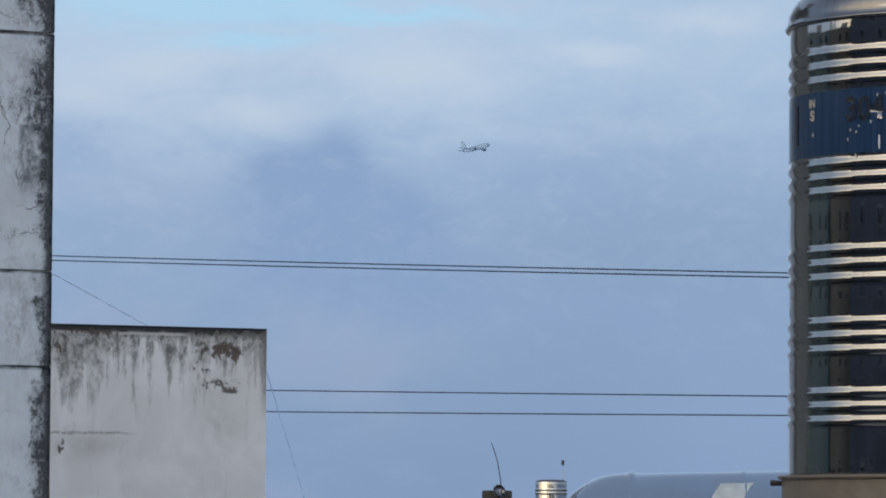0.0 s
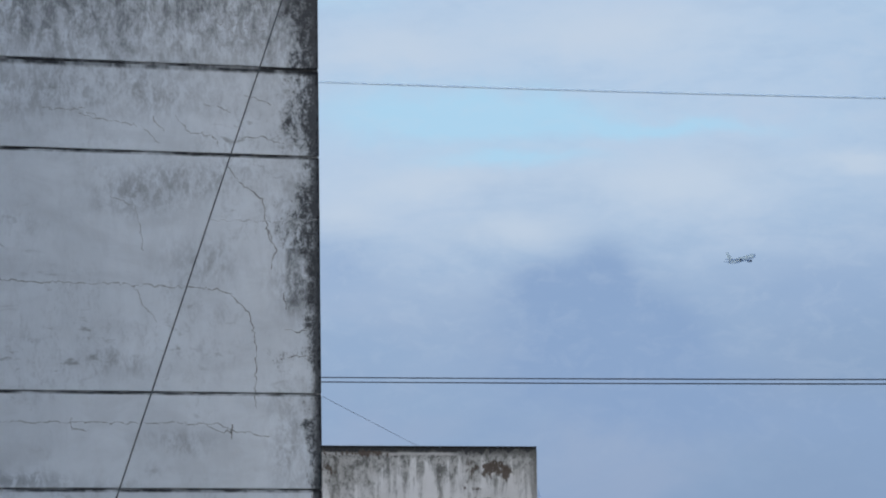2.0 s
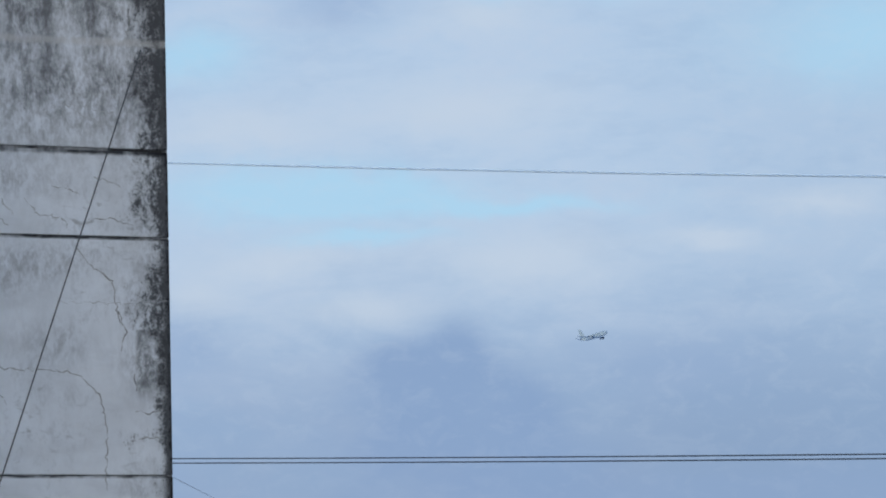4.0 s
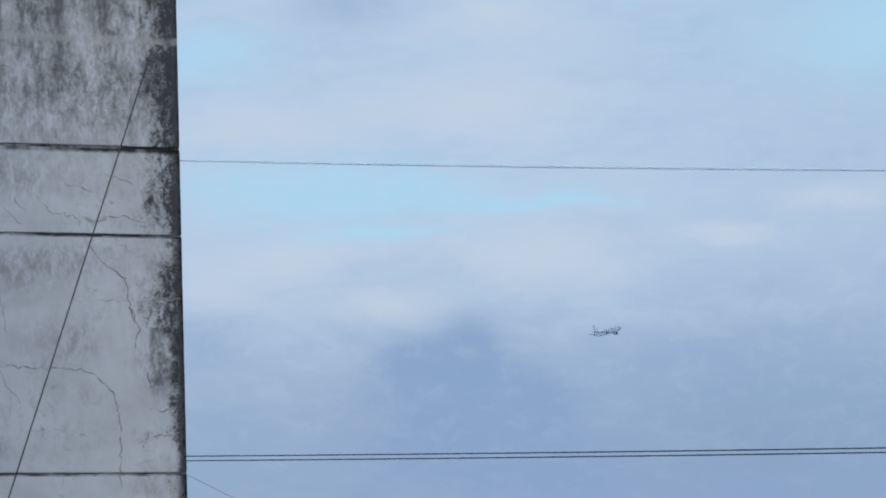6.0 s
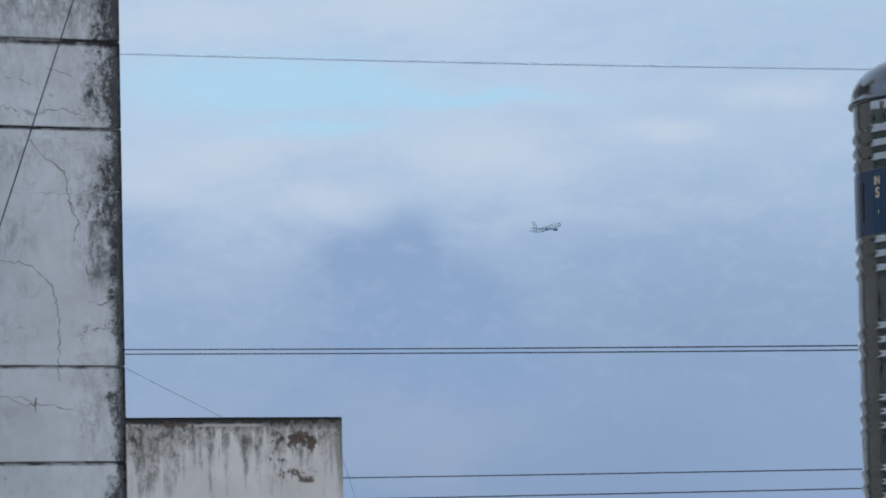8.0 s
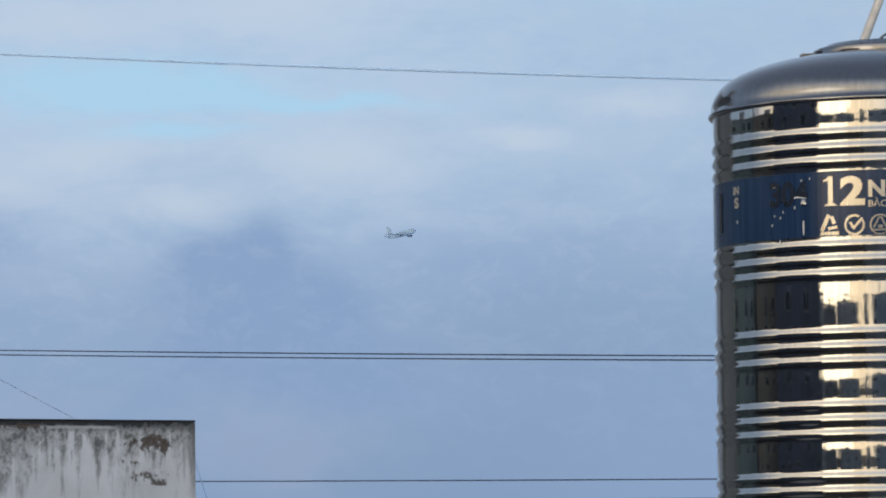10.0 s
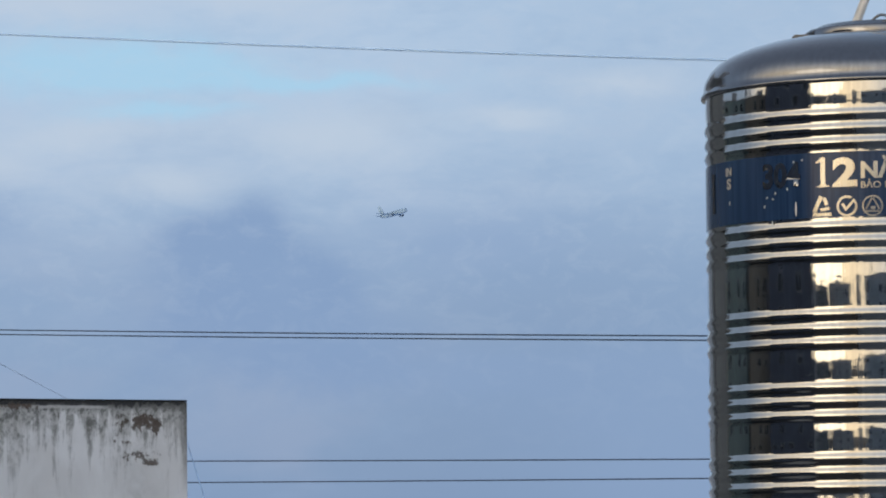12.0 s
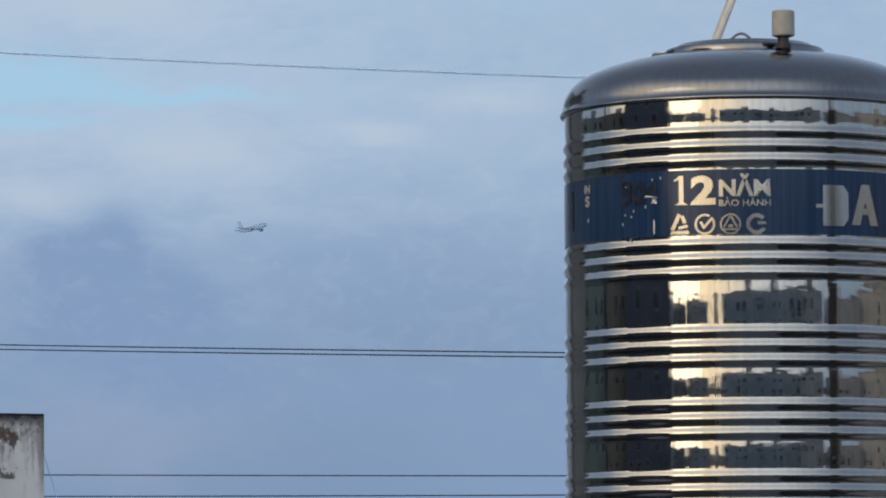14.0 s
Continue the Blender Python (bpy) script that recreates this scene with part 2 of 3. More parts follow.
        colour = n.mix(n.mul(soot_shade, 0.95), colour, GRIME)
    # blotches of their own shape, (x from the corner, height over the eye, half sizes)
    total = 0.0
    for o in [(0.13, 2.10, 0.15, 0.20), (0.75, 2.24, 0.20, 0.13), (1.27, 1.66, 0.20, 0.06), (1.3, 3.62, 1.1, 0.22), (0.4, 3.72, 0.35, 0.33), (2.0, 3.2, 0.5, 0.14), (0.35, 4.5, 1.2, 0.4),
              (1.05, 3.2, 0.4, 0.12), (0.12, 3.1, 0.16, 0.25), (1.1, 2.64, 0.28, 0.12), (0.9, 1.2, 0.2, 0.07), (0.14, 1.2, 0.14, 0.3), (0.14, 2.6, 0.14, 0.25), (1.9, 3.85, 0.6, 0.3), (0.75, 2.72, 0.3, 0.10), (0.89, 4.3, 0.06, 0.28), (0.45, 4.12, 0.10, 0.06)]:
        total = n.add(n.blob(n.add(x, n.mul(n.sub(blotch, 0.5), 0.35)), n.add(zz, n.mul(n.sub(cloudy, 0.5), 0.15)), *o), total)
    mould = n.mul(n.op("MINIMUM", total, 1.0), n.smooth(rough_mask, 0.40, 0.60))
    colour = n.mix(n.mul(mould, 0.40), colour, (0.075, 0.077, 0.083))
    # a line of pale filler and a patch of bluish filler
    pale = n.sub(1.0, n.smooth(n.op("ABSOLUTE", n.sub(n.sub(zz, 4.02), n.mul(n.sub(mottle, 0.5), 0.05))), 0.008, 0.032))
    colour = n.mix(n.mul(n.mul(pale, n.smooth(mottle, 0.3, 0.55)), 0.55), colour, (0.55, 0.555, 0.56))
    filler = n.mul(n.blob(x, n.sub(zz, n.mul(n.sub(mottle, 0.5), 0.1)), 1.95, 0.97, 0.36, 0.045), n.smooth(mottle, 0.42, 0.5))
    colour = n.mix(n.mul(filler, 0.6), colour, (0.25, 0.28, 0.32))
    n.surface(colour, 0.85, 0.0, n.bump(n.add(speck, n.mul(mottle, 1.5)), 0.4, 0.006), gloss=0.06)
    return m


def block_wall_paint():
    m, n = material("streaked_wall_paint")
    c = n.coord()
    x, y, z = n.split(c)
    top = n.sub(0.0, z)  # distance under the coping
    speck = n.noise(n.scaled(c, (34, 1, 26)), 1.0, 5.0, 0.7)
    mottle = n.noise(n.scaled(c, (9, 1, 6), (1, 0, 3)), 1.0, 6.0, 0.7, 0.5)
    wash = n.noise(n.scaled(c, (2.2, 1, 1.8), (3, 0, 1)), 1.0, 5.0, 0.6, 0.6)
    run = n.noise(n.scaled(c, (10, 1, 1.1)), 1.0, 6.0, 0.72, 0.35)
    grit = n.add(n.mul(speck, 0.4), n.mul(mottle, 0.6))
    colour = n.mix(n.smooth(wash, 0.35, 0.68), (0.93, 0.92, 0.93), (0.84, 0.825, 0.825))
    colour = n.mix(n.mul(n.mul(n.smooth(run, 0.53, 0.66), n.smooth(wash, 0.40, 0.55)), 0.17), colour, (0.42, 0.41, 0.40))
    # rain stains that hang from the coping, broken up by flaking paint
    reach = n.add(n.add(0.13, n.mul(n.smooth(x, 1.0, 1.8), 0.22)), n.add(n.mul(n.smooth(run, 0.36, 0.70), 0.62), n.mul(n.sub(mottle, 0.5), 0.5)))
    hang = n.sub(1.0, n.smooth(n.op("DIVIDE", top, n.op("MAXIMUM", reach, 0.05)), 0.15, 1.0))
    colour = n.mix(n.mul(hang, 0.50), colour, (0.27, 0.262, 0.235))
    colour = n.mix(n.mul(n.mul(hang, n.smooth(grit, 0.44, 0.58)), 0.80), colour, (0.070, 0.071, 0.064))
    ragged = n.add(top, n.mul(n.sub(grit, 0.5), 0.42))
    black = n.sub(1.0, n.smooth(ragged, 0.03, 0.085))
    colour = n.mix(n.mul(black, 0.92), colour, GRIME)
    lip = n.mul(n.sub(1.0, n.smooth(n.op("ABSOLUTE", n.sub(n.add(top, n.mul(n.sub(mottle, 0.5), 0.03)), 0.062)), 0.006, 0.016)), n.smooth(x, 0.62, 0.75))
    colour = n.mix(n.mul(lip, 0.7), colour, (0.72, 0.70, 0.69))
    side = n.mul(n.sub(1.0, n.smooth(n.add(x, n.mul(n.sub(mottle, 0.5), 0.2)), 0.0, 0.09)), n.sub(1.0, n.smooth(top, 0.4, 0.8)))
    colour = n.mix(n.mul(side, 0.65), colour, (0.10, 0.098, 0.09))
    total = 0.0
    for o in [(0.43, -0.17, 0.07, 0.07), (0.33, -0.17, 0.07, 0.07), (0.58, -0.18, 0.06, 0.09), (0.26, -0.22, 0.05, 0.06), (0.42, -0.44, 0.16, 0.05), (0.31, -0.50, 0.07, 0.025), (1.76, -0.20, 0.06, 0.08), (1.71, -0.95, 0.04, 0.07), (0.52, -0.33, 0.1, 0.04), (1.5, -0.06, 0.4, 0.03)]:
        total = n.add(n.blob(x, z, *o), total)
    spall = n.smooth(n.add(n.op("MINIMUM", total, 1.0), n.mul(n.sub(grit, 0.5), 5.0)), 0.60, 0.95)
    colour = n.mix(n.mul(n.mul(spall, n.smooth(total, 0.12, 0.3)), 0.9), colour, (0.105, 0.074, 0.058))
    olive = n.mul(n.add(n.blob(x, z, 1.5, -0.95, 0.35, 0.10), n.add(n.blob(x, z, 0.45, -0.36, 0.22, 0.18), n.add(n.blob(x, z, 0.42, -0.80, 0.16, 0.22), n.blob(x, z, 1.6, -0.32, 0.30, 0.16)))), n.smooth(n.add(n.mul(wash, 0.5), n.mul(mottle, 0.5)), 0.36, 0.60))
    colour = n.mix(n.mul(olive, 0.32), colour, (0.30, 0.285, 0.25))
    seam = n.mul(n.sub(1.0, n.smooth(n.op("ABSOLUTE", n.add(z, n.add(0.845, n.mul(n.sub(mottle, 0.5), 0.06)))), 0.003, 0.016)), n.mul(n.smooth(x, 1.05, 1.3), n.smooth(speck, 0.35, 0.55)))
    colour = n.mix(n.mul(seam, 0.6), colour, (0.18, 0.17, 0.15))
    n.surface(colour, 0.85, 0.0, n.bump(n.add(n.mul(grit, 1.2), n.mul(spall, -2.0)), 0.5, 0.006), gloss=0.2)
    return m


WALL = tall_wall_paint()
BLOCK = block_wall_paint()
SOOT = plain("black_mildew_joint", (0.025, 0.025, 0.025), 0.9)
CRACK = plain("dark_crack", (0.34, 0.355, 0.375), 0.9, grain=16, vary=0.70)


def joint_filler():
    """Mildew-black joints, grey where filler still fills them."""
    m, n = material("mildewed_joint_filler")
    c = n.coord()
    along = n.noise(n.scaled(c, (2.6, 1, 0.9), (3, 0, 1)), 1.0, 6.0, 0.7)
    fine = n.noise(c, 40.0, 4.0, 0.6)
    n.surface(n.mix(n.smooth(along, 0.44, 0.60), (0.02, 0.02, 0.022), (0.27, 0.28, 0.30)), 0.9, 0.0, n.bump(fine, 0.4, 0.004))
    return m


JOINT = joint_filler()
CABLE = plain("black_cable", (0.010, 0.026, 0.060), 0.7)
GREY_CABLE = plain("grey_cable", (0.40, 0.60, 0.92), 0.8, vary=0.05)
STAY = plain("weathered_cable", (0.045, 0.052, 0.062), 0.8)
PALE_WIRE = plain("pale_wire", (0.62, 0.71, 0.82), 0.8, vary=0.05)
CONCRETE = plain("grey_concrete", (0.27, 0.265, 0.26), 0.85, grain=12)
PVC = plain("grey_plastic", (0.33, 0.32, 0.30), 0.45)
PIPE = plain("pale_plastic", (0.55, 0.54, 0.52), 0.4)
RUBBER = plain("black_plastic", (0.02, 0.02, 0.022), 0.5)
ASPHALT = plain("asphalt", (0.05, 0.05, 0.052), 0.9, grain=2)
RENDER = plain("grey_house_wall", (0.48, 0.49, 0.50), 0.85, grain=4)
DIM = plain("dark_house_wall", (0.27, 0.285, 0.295), 0.85, grain=4)
GLASS = plain("dark_window_pane", (0.03, 0.035, 0.04), 0.1)
STICKER = plain("faded_sticker", (0.42, 0.47, 0.50), 0.35)
PAPER = plain("white_sticker", (0.72, 0.74, 0.74), 0.5)
RUST = plain("brown_painted_steel", (0.15, 0.135, 0.12), 0.5, grain=20)
HAZED_NACELLE = plain("hazed_nacelle_paint", (0.15, 0.23, 0.36), 1.0, grain=0.5, vary=0.08)
HAZED_SKIN = plain("hazed_aircraft_skin", (0.18, 0.28, 0.43), 1.0, grain=0.5, vary=0.03)


def steel(name, base, rough, wave):
    m, n = material(name)
    c = n.coord()
    x, y, z = n.split(c)
    fine = n.noise(n.scaled(c, (85, 85, 3)), 1.0, 4.0)
    slow = n.noise(n.scaled(c, (7, 7, 12)), 1.0, 3.0, 0.5)
    colour = n.mix(n.smooth(fine, 0.3, 0.75), tuple(k * 0.88 for k in base), base)
    n.surface(colour, n.add(rough, n.mul(fine, 0.06)), 1.0, n.bump(n.add(n.mul(slow, 1.0), n.mul(fine, 0.16)), wave, 0.01))
    return m


STEEL = steel("polished_steel", (0.41, 0.405, 0.395), 0.025, 0.11)
LIT_LETTER = steel("lit_steel_lettering", (0.52, 0.49, 0.43), 0.24, 0.02)
HALF_LIT_LETTER = steel("half_lit_steel_lettering", (0.46, 0.45, 0.42), 0.12, 0.04)
SATIN = steel("satin_steel", (0.205, 0.21, 0.225), 0.11, 0.03)
LYING, ln = material("dull_steel")
worn = ln.noise(ln.scaled(ln.coord(), (5, 5, 7)), 1.0, 3.0, 0.5)
ln.surface(ln.mix(worn, (0.38, 0.43, 0.50), (0.46, 0.52, 0.60)), ln.add(0.04, ln.mul(worn, 0.06)), 1.0)
FOIL, fn = material("blue_foil")
fc = fn.coord()
runs = fn.noise(fn.scaled(fc, (80, 80, 2.0)), 1.0, 4.0)
fn.surface(fn.mix(fn.smooth(runs, 0.35, 0.7), (0.012, 0.032, 0.084), (0.022, 0.050, 0.118)), fn.add(0.10, fn.mul(runs, 0.18)), 0.0, fn.bump(runs, 0.05, 0.004), 0.0, 0.28)

# ---- mesh helpers ----


def mesh_of(bm, name, mat, smooth=False):
    me = bpy.data.meshes.new(name)
    bmesh.ops.recalc_face_normals(bm, faces=bm.faces)
    bm.to_mesh(me)
    bm.free()
    me.materials.append(mat)
    if smooth:
        for p in me.polygons:
            p.use_smooth = True
    return me


def part(name, bm, mat, parent, label="", smooth=False):
    ob = new(name, mesh_of(bm, name, mat, smooth))
    ob.parent = parent
    if label:
        tagged(ob, label)
    return ob


def thing(name, m, label, category, group="", kind=""):
    ob = new(name)
    ob.empty_display_size = 0.2
    ob.matrix_world = m
    return tagged(ob, label, category, group, kind)


def box(x0, y0, z0, x1, y1, z1, bevel=0.0, bm=None):
    bm = bm or bmesh.new()
    made = bmesh.ops.create_cube(bm, size=1, matrix=Matrix.Translation(((x0 + x1) / 2, (y0 + y1) / 2, (z0 + z1) / 2)) @ Matrix.Diagonal((x1 - x0, y1 - y0, z1 - z0, 1)))
    if bevel:
        edges = list({e for vv in made["verts"] for e in vv.link_edges})
        bmesh.ops.bevel(bm, geom=edges, offset=bevel, segments=2, affect="EDGES")
    return bm


def lathe(profile, segments=96, bm=None, at=(0, 0, 0)):
    """Turns a list of (radius, height) round the z axis."""
    bm = bm or bmesh.new()
    rings = []
    for r, h in profile:
        if r < 1e-6:
            rings.append([bm.verts.new((at[0], at[1], at[2] + h))])
        else:
            rings.append([bm.verts.new((at[0] + r * math.cos(2 * math.pi * k / segments), at[1] + r * math.sin(2 * math.pi * k / segments), at[2] + h)) for k in range(segments)])
    for a, b in zip(rings, rings[1:]):
        for k in range(segments):
            j = (k + 1) % segments
            q = [a[k % len(a)], a[j % len(a)], b[j % len(b)], b[k % len(b)]]
            q = [vv for i, vv in enumerate(q) if vv not in q[:i]]
            if len(q) > 2:
                bm.faces.new(q)
    return bm


def tube(points, radius, sides=8, bm=None):
    """A round rod along points, closed at both ends."""
    bm = bm or bmesh.new()
    pts = [Vector(p) for p in points]
    rings = []
    for i, p in enumerate(pts):
        d = (pts[min(i + 1, len(pts) - 1)] - pts[max(i - 1, 0)]).normalized()
        a = d.cross(Vector((0, 0, 1)) if abs(d.z) < 0.9 else Vector((1, 0, 0))).normalized()
        b = d.cross(a)
        r = radius(i / (len(pts) - 1)) if callable(radius) else radius
        rings.append([bm.verts.new(p + r * (a * math.cos(2 * math.pi * k / sides) + b * math.sin(2 * math.pi * k / sides))) for k in range(sides)])
    for a, b in zip(rings, rings[1:]):
        for k in range(sides):
            bm.faces.new((a[k], a[(k + 1) % sides], b[(k + 1) % sides], b[k]))
    bm.faces.new(rings[0]), bm.faces.new(rings[-1])
    return bm


# ---- ground ----
bm = bmesh.new()
bmesh.ops.create_grid(bm, x_segments=8, y_segments=8, size=2400)
tagged(part("ground", bm, ASPHALT, None), "dark grey street and yards far below", "ground", kind="structure")

# ---- the tall building with the stained blind wall ----
TILT_W = 27.0  # by how far the wall turns from square to the middle of the view
corner = spot(-4.455, 0, 28.0)
wall_pose = Matrix.Translation((corner.x, corner.y, 0)) @ Matrix.Rotation(radians(180 + TILT_W), 4, "Z")
# local x runs along the wall away from the free corner, local -y into the building
tower = thing("tall_building", wall_pose, "tall grey building with a blind mildewed concrete wall", "building")
JOINTS = [0.93, 1.487, 2.876, 3.389]
LEN, TOP = 8.0, 6.2


GAPS = {0.93: 0.0048, 1.487: 0.0046, 2.876: 0.0056, 3.389: 0.0078}


def course(z0, z1, name="wall_panel"):
    b = box(0, -0.16, EYE + z0 + GAPS.get(z0, 0.0068), LEN, 0.0, EYE + z1 - GAPS.get(z1, 0.0068), 0.003)
    return part(name, b, WALL, tower)


part("wall_core", box(0.001, -0.158, 0.0, LEN - 0.03, -0.008, EYE + TOP - 0.02), JOINT, tower, "dark backing in the joints between the panels")
part("body", box(0.003, -4.0, 0.0, LEN - 0.003, -0.164, EYE + TOP - 0.004), RENDER, tower, "grey rendered body of the building")
levels = [-EYE + 0.3, -7.0, -5.6, -5.05, -3.6, -3.05, -1.3, -0.5] + JOINTS + [5.3, 5.85, TOP]
for a, b in zip(levels, levels[1:]):
    course(a, b)


def crack_line(points, width):
    """A thin jagged crack on the wall: points are (x from the corner, height over the eye)."""
    b = bmesh.new()
    path = []
    for (xa, za), (xb, zb) in zip(points, points[1:]):
        steps = max(2, int(math.hypot(xb - xa, zb - za) / 0.02))
        for k in range(steps):
            s = k / steps
            path.append((xa + (xb - xa) * s + random.uniform(-0.010, 0.010), za + (zb - za) * s + random.uniform(-0.010, 0.010)))
    path.append(points[-1])
    left, right = [], []
    for k, (px, pz) in enumerate(path):
        qx, qz = path[min(k + 1, len(path) - 1)]
        rx, rz = path[max(k - 1, 0)]
        dx, dz = qx - rx, qz - rz
        ln = math.hypot(dx, dz) or 1
        wd = width * random.uniform(0.12, 1.0) * 0.42
        left.append(b.verts.new((px - dz / ln * wd, 0.002, EYE + pz + dx / ln * wd)))
        right.append(b.verts.new((px + dz / ln * wd, 0.002, EYE + pz - dx / ln * wd)))
    for k in range(len(path) - 1):
        b.faces.new((left[k], left[k + 1], right[k + 1], right[k]))
    part("crack", b, CRACK, tower)


for pts, wd in [
    ([(0.57, 2.80), (0.49, 2.70), (0.36, 2.62), (0.335, 2.45), (0.28, 2.32), (0.31, 2.21)], 0.012),
    ([(2.4, 2.115), (1.4, 2.108), (0.70, 2.092), (0.57, 2.07), (0.44, 1.94), (0.41, 1.76), (0.415, 1.5), (0.41, 1.40)], 0.009),
    ([(0.9, 3.09), (0.82, 3.0), (0.66, 2.98), (0.64, 2.92)], 0.009),
    ([(0.5, 2.97), (0.38, 2.99), (0.22, 2.95)], 0.008),
    ([(2.0, 1.31), (0.9, 1.31), (0.65, 1.305), (0.56, 1.27)], 0.008),
    ([(1.5, 3.08), (1.3, 3.05), (1.1, 3.02), (1.0, 2.93)], 0.008),
    ([(0.6, 3.62), (0.45, 3.55), (0.2, 3.5)], 0.007),
    ([(1.3, 2.62), (1.15, 2.55), (1.1, 2.3)], 0.006),
    ([(0.89, 3.845), (0.82, 3.80), (0.74, 3.75)], 0.010),
    ([(1.19, 3.87), (1.1, 3.85), (1.04, 3.83)], 0.008),
    ([(0.64, 3.64), (0.5, 3.635), (0.42, 3.60), (0.335, 3.61)], 0.008),
    ([(0.24, 4.22), (0.235, 4.14), (0.24, 4.06)], 0.020),
    ([(1.72, 3.12), (1.6, 3.10), (1.48, 3.11), (1.36, 3.06)], 0.008),
    ([(0.72, 3.16), (0.62, 3.15), (0.56, 3.12)], 0.007),
    ([(0.22, 1.86), (0.14, 1.85), (0.05, 1.87)], 0.010),
    ([(0.20, 1.70), (0.10, 1.71), (0.03, 1.69)], 0.008),
    ([(0.20, 2.52), (0.10, 2.50), (0.02, 2.51)], 0.009),
    ([(0.565, 1.31), (0.565, 1.23)], 0.014),
    ([(0.34, 2.45), (0.30, 2.36)], 0.018),
    ([(1.04, 3.08), (0.99, 3.03), (0.97, 2.99)], 0.010),
    ([(1.16, 2.10), (1.10, 1.99), (1.02, 1.89)], 0.008),
    ([(0.70, 2.485), (0.34, 2.49), (0.06, 2.47)], 0.005),
    ([(0.235, 2.07), (0.22, 1.98)], 0.014),
    ([(0.73, 1.29), (0.62, 1.265), (0.47, 1.26), (0.33, 1.235)], 0.009),
    ([(0.56, 1.285), (0.565, 1.22)], 0.009),
    ([(1.55, 1.34), (1.54, 1.28), (1.44, 1.265)], 0.008),
    ([(0.46, 3.22), (0.34, 3.19), (0.30, 3.17)], 0.007),
]:
    crack_line(pts, wd)

# ---- the lower block behind it ----
edge = spot(-1.89, 2.388, 38.0)
block = thing("stair_block", Matrix.Translation(edge) @ Matrix.Rotation(radians(180 + 24.0), 4, "Z"), "low white rendered block streaked with black rain stains", "building")
part("wall", box(0, -4.0, -edge.z, 5.0, 0, -0.018), BLOCK, block)
part("coping", box(-0.003, -4.01, -0.016, 5.0, 0.003, 0.0, 0.004), SOOT, block, "mildew-black coping along the top")

# ---- cables ----
FAR, NEAR = 60.0, 40.0  # the two poles that carry the cables
pole_a, pole_b = spot(-7.5, 0, FAR), spot(6.49, 0, NEAR)


def utility_pole(at, top, label):
    ob = thing("utility_pole", Matrix.Translation((at.x, at.y, 0)), label, "utility pole", "utility poles")
    part("shaft", lathe([(0, 0), (0.17, 0), (0.11, top), (0, top)], 20), CONCRETE, ob, smooth=False)
    for h in (top - 0.4, top - 1.6):
        part("cross_arm", box(-0.7, -0.05, h, 0.7, 0.05, h + 0.08, 0.01), RUST, ob)


utility_pole(pole_a, 16.0, "tall concrete utility pole with two cross arms")
utility_pole(pole_b, EYE + 4.48, "tall concrete utility pole with two cross arms")


def span(az0, el0, az1, el1, radius, mat, label, out0=-7.5, out1=6.49):
    """A cable seen at two bearings, carried on to its two ends."""
    k = (el1 - el0) / (az1 - az0)
    p0, p1 = spot(out0, el0 + k * (out0 - az0), FAR), spot(out1, el1 + k * (out1 - az1), NEAR)
    pts = []
    for i in range(41):
        p = p0.lerp(p1, i / 40)
        bearing = math.degrees(math.atan2(p.x, p.y))
        pts.append(spot(bearing, el0 + k * (bearing - az0), math.hypot(p.x, p.y)))
    ob = part("cable", tube(pts, radius, 6), mat, None)
    tagged(ob, label, "cable", "overhead cables")


span(-4.43, 3.240, 4.32, 3.092, 0.0074, CABLE, "thin black overhead cable of a close pair")
span(-4.43, 3.186, 4.32, 3.039, 0.0074, CABLE, "thin black overhead cable of a close pair")
span(-1.88, 1.660, 4.34, 1.624, 0.0068, CABLE, "thin black overhead cable low over the roofs")
span(-1.88, 1.405, 4.34, 1.395, 0.0068, CABLE, "thin black overhead cable low over the roofs")
span(-4.43, 6.764, 4.54, 6.376, 0.0135, GREY_CABLE, "grey overhead cable high above the others")


def stay(a, b, radius, mat, label):
    pts = [a.lerp(b, i / 12) for i in range(13)]
    tagged(part("stay_cable", tube(pts, radius, 6), mat, None), label, "cable", "stay cables")


stay(spot(-4.755, 8.116, 27.75), spot(-8.0, -1.4, 24.0), 0.0044, STAY, "thin dark cable slanting down across the grey wall")
stay(spot(-5.15, 3.39, 28.85), spot(-3.28, 2.395, 38.3), 0.0021, PALE_WIRE, "thin grey cable from the tall building to the block")
stay(spot(-1.90, 1.92, 38.05), spot(2.88, -13.3, 38.0), 0.0036, GREY_CABLE, "thin grey stay cable running down beside the block")

# ---- the steel water tank ----
D = 12.2
axis = spot(6.487, 0, D)
R = 0.460
BASE = 0.135  # bottom of the tank over the eye
tank = thing("water_tank", Matrix.Translation((axis.x, axis.y, EYE)) @ Matrix.Rotation(radians(-6.487), 4, "Z"), "polished stainless steel water tank with a blue printed band", "water tank")
GROUPS = [(1.186, 1.150, 1.1155), (0.909, 0.873, 0.838), (0.694, 0.659, 0.623), (0.515, 0.480, 0.445), (0.341, 0.306, 0.271)]
LABEL = (0.925, 1.085)


def shell(h):
    """Radius of the ribbed shell at a height over the eye."""
    r = R
    for g in GROUPS:
        for c in g:
            d = (h - (c - 0.007)) / 0.0175
            if abs(d) < 1:
                r += 0.0042 * (0.5 + 0.5 * math.cos(math.pi * d))
    flats = [(1.205, 1.262), (0.927, 1.095), (0.712, 0.818), (0.533, 0.603), (0.359, 0.425), (BASE, 0.252)]
    for a, b in flats:
        if a < h < b:
            s = (h - a) / (b - a)
            r += 0.0010 * math.sin(math.pi * s) * (0.4 if b == 1.095 else 1.0)
    return r


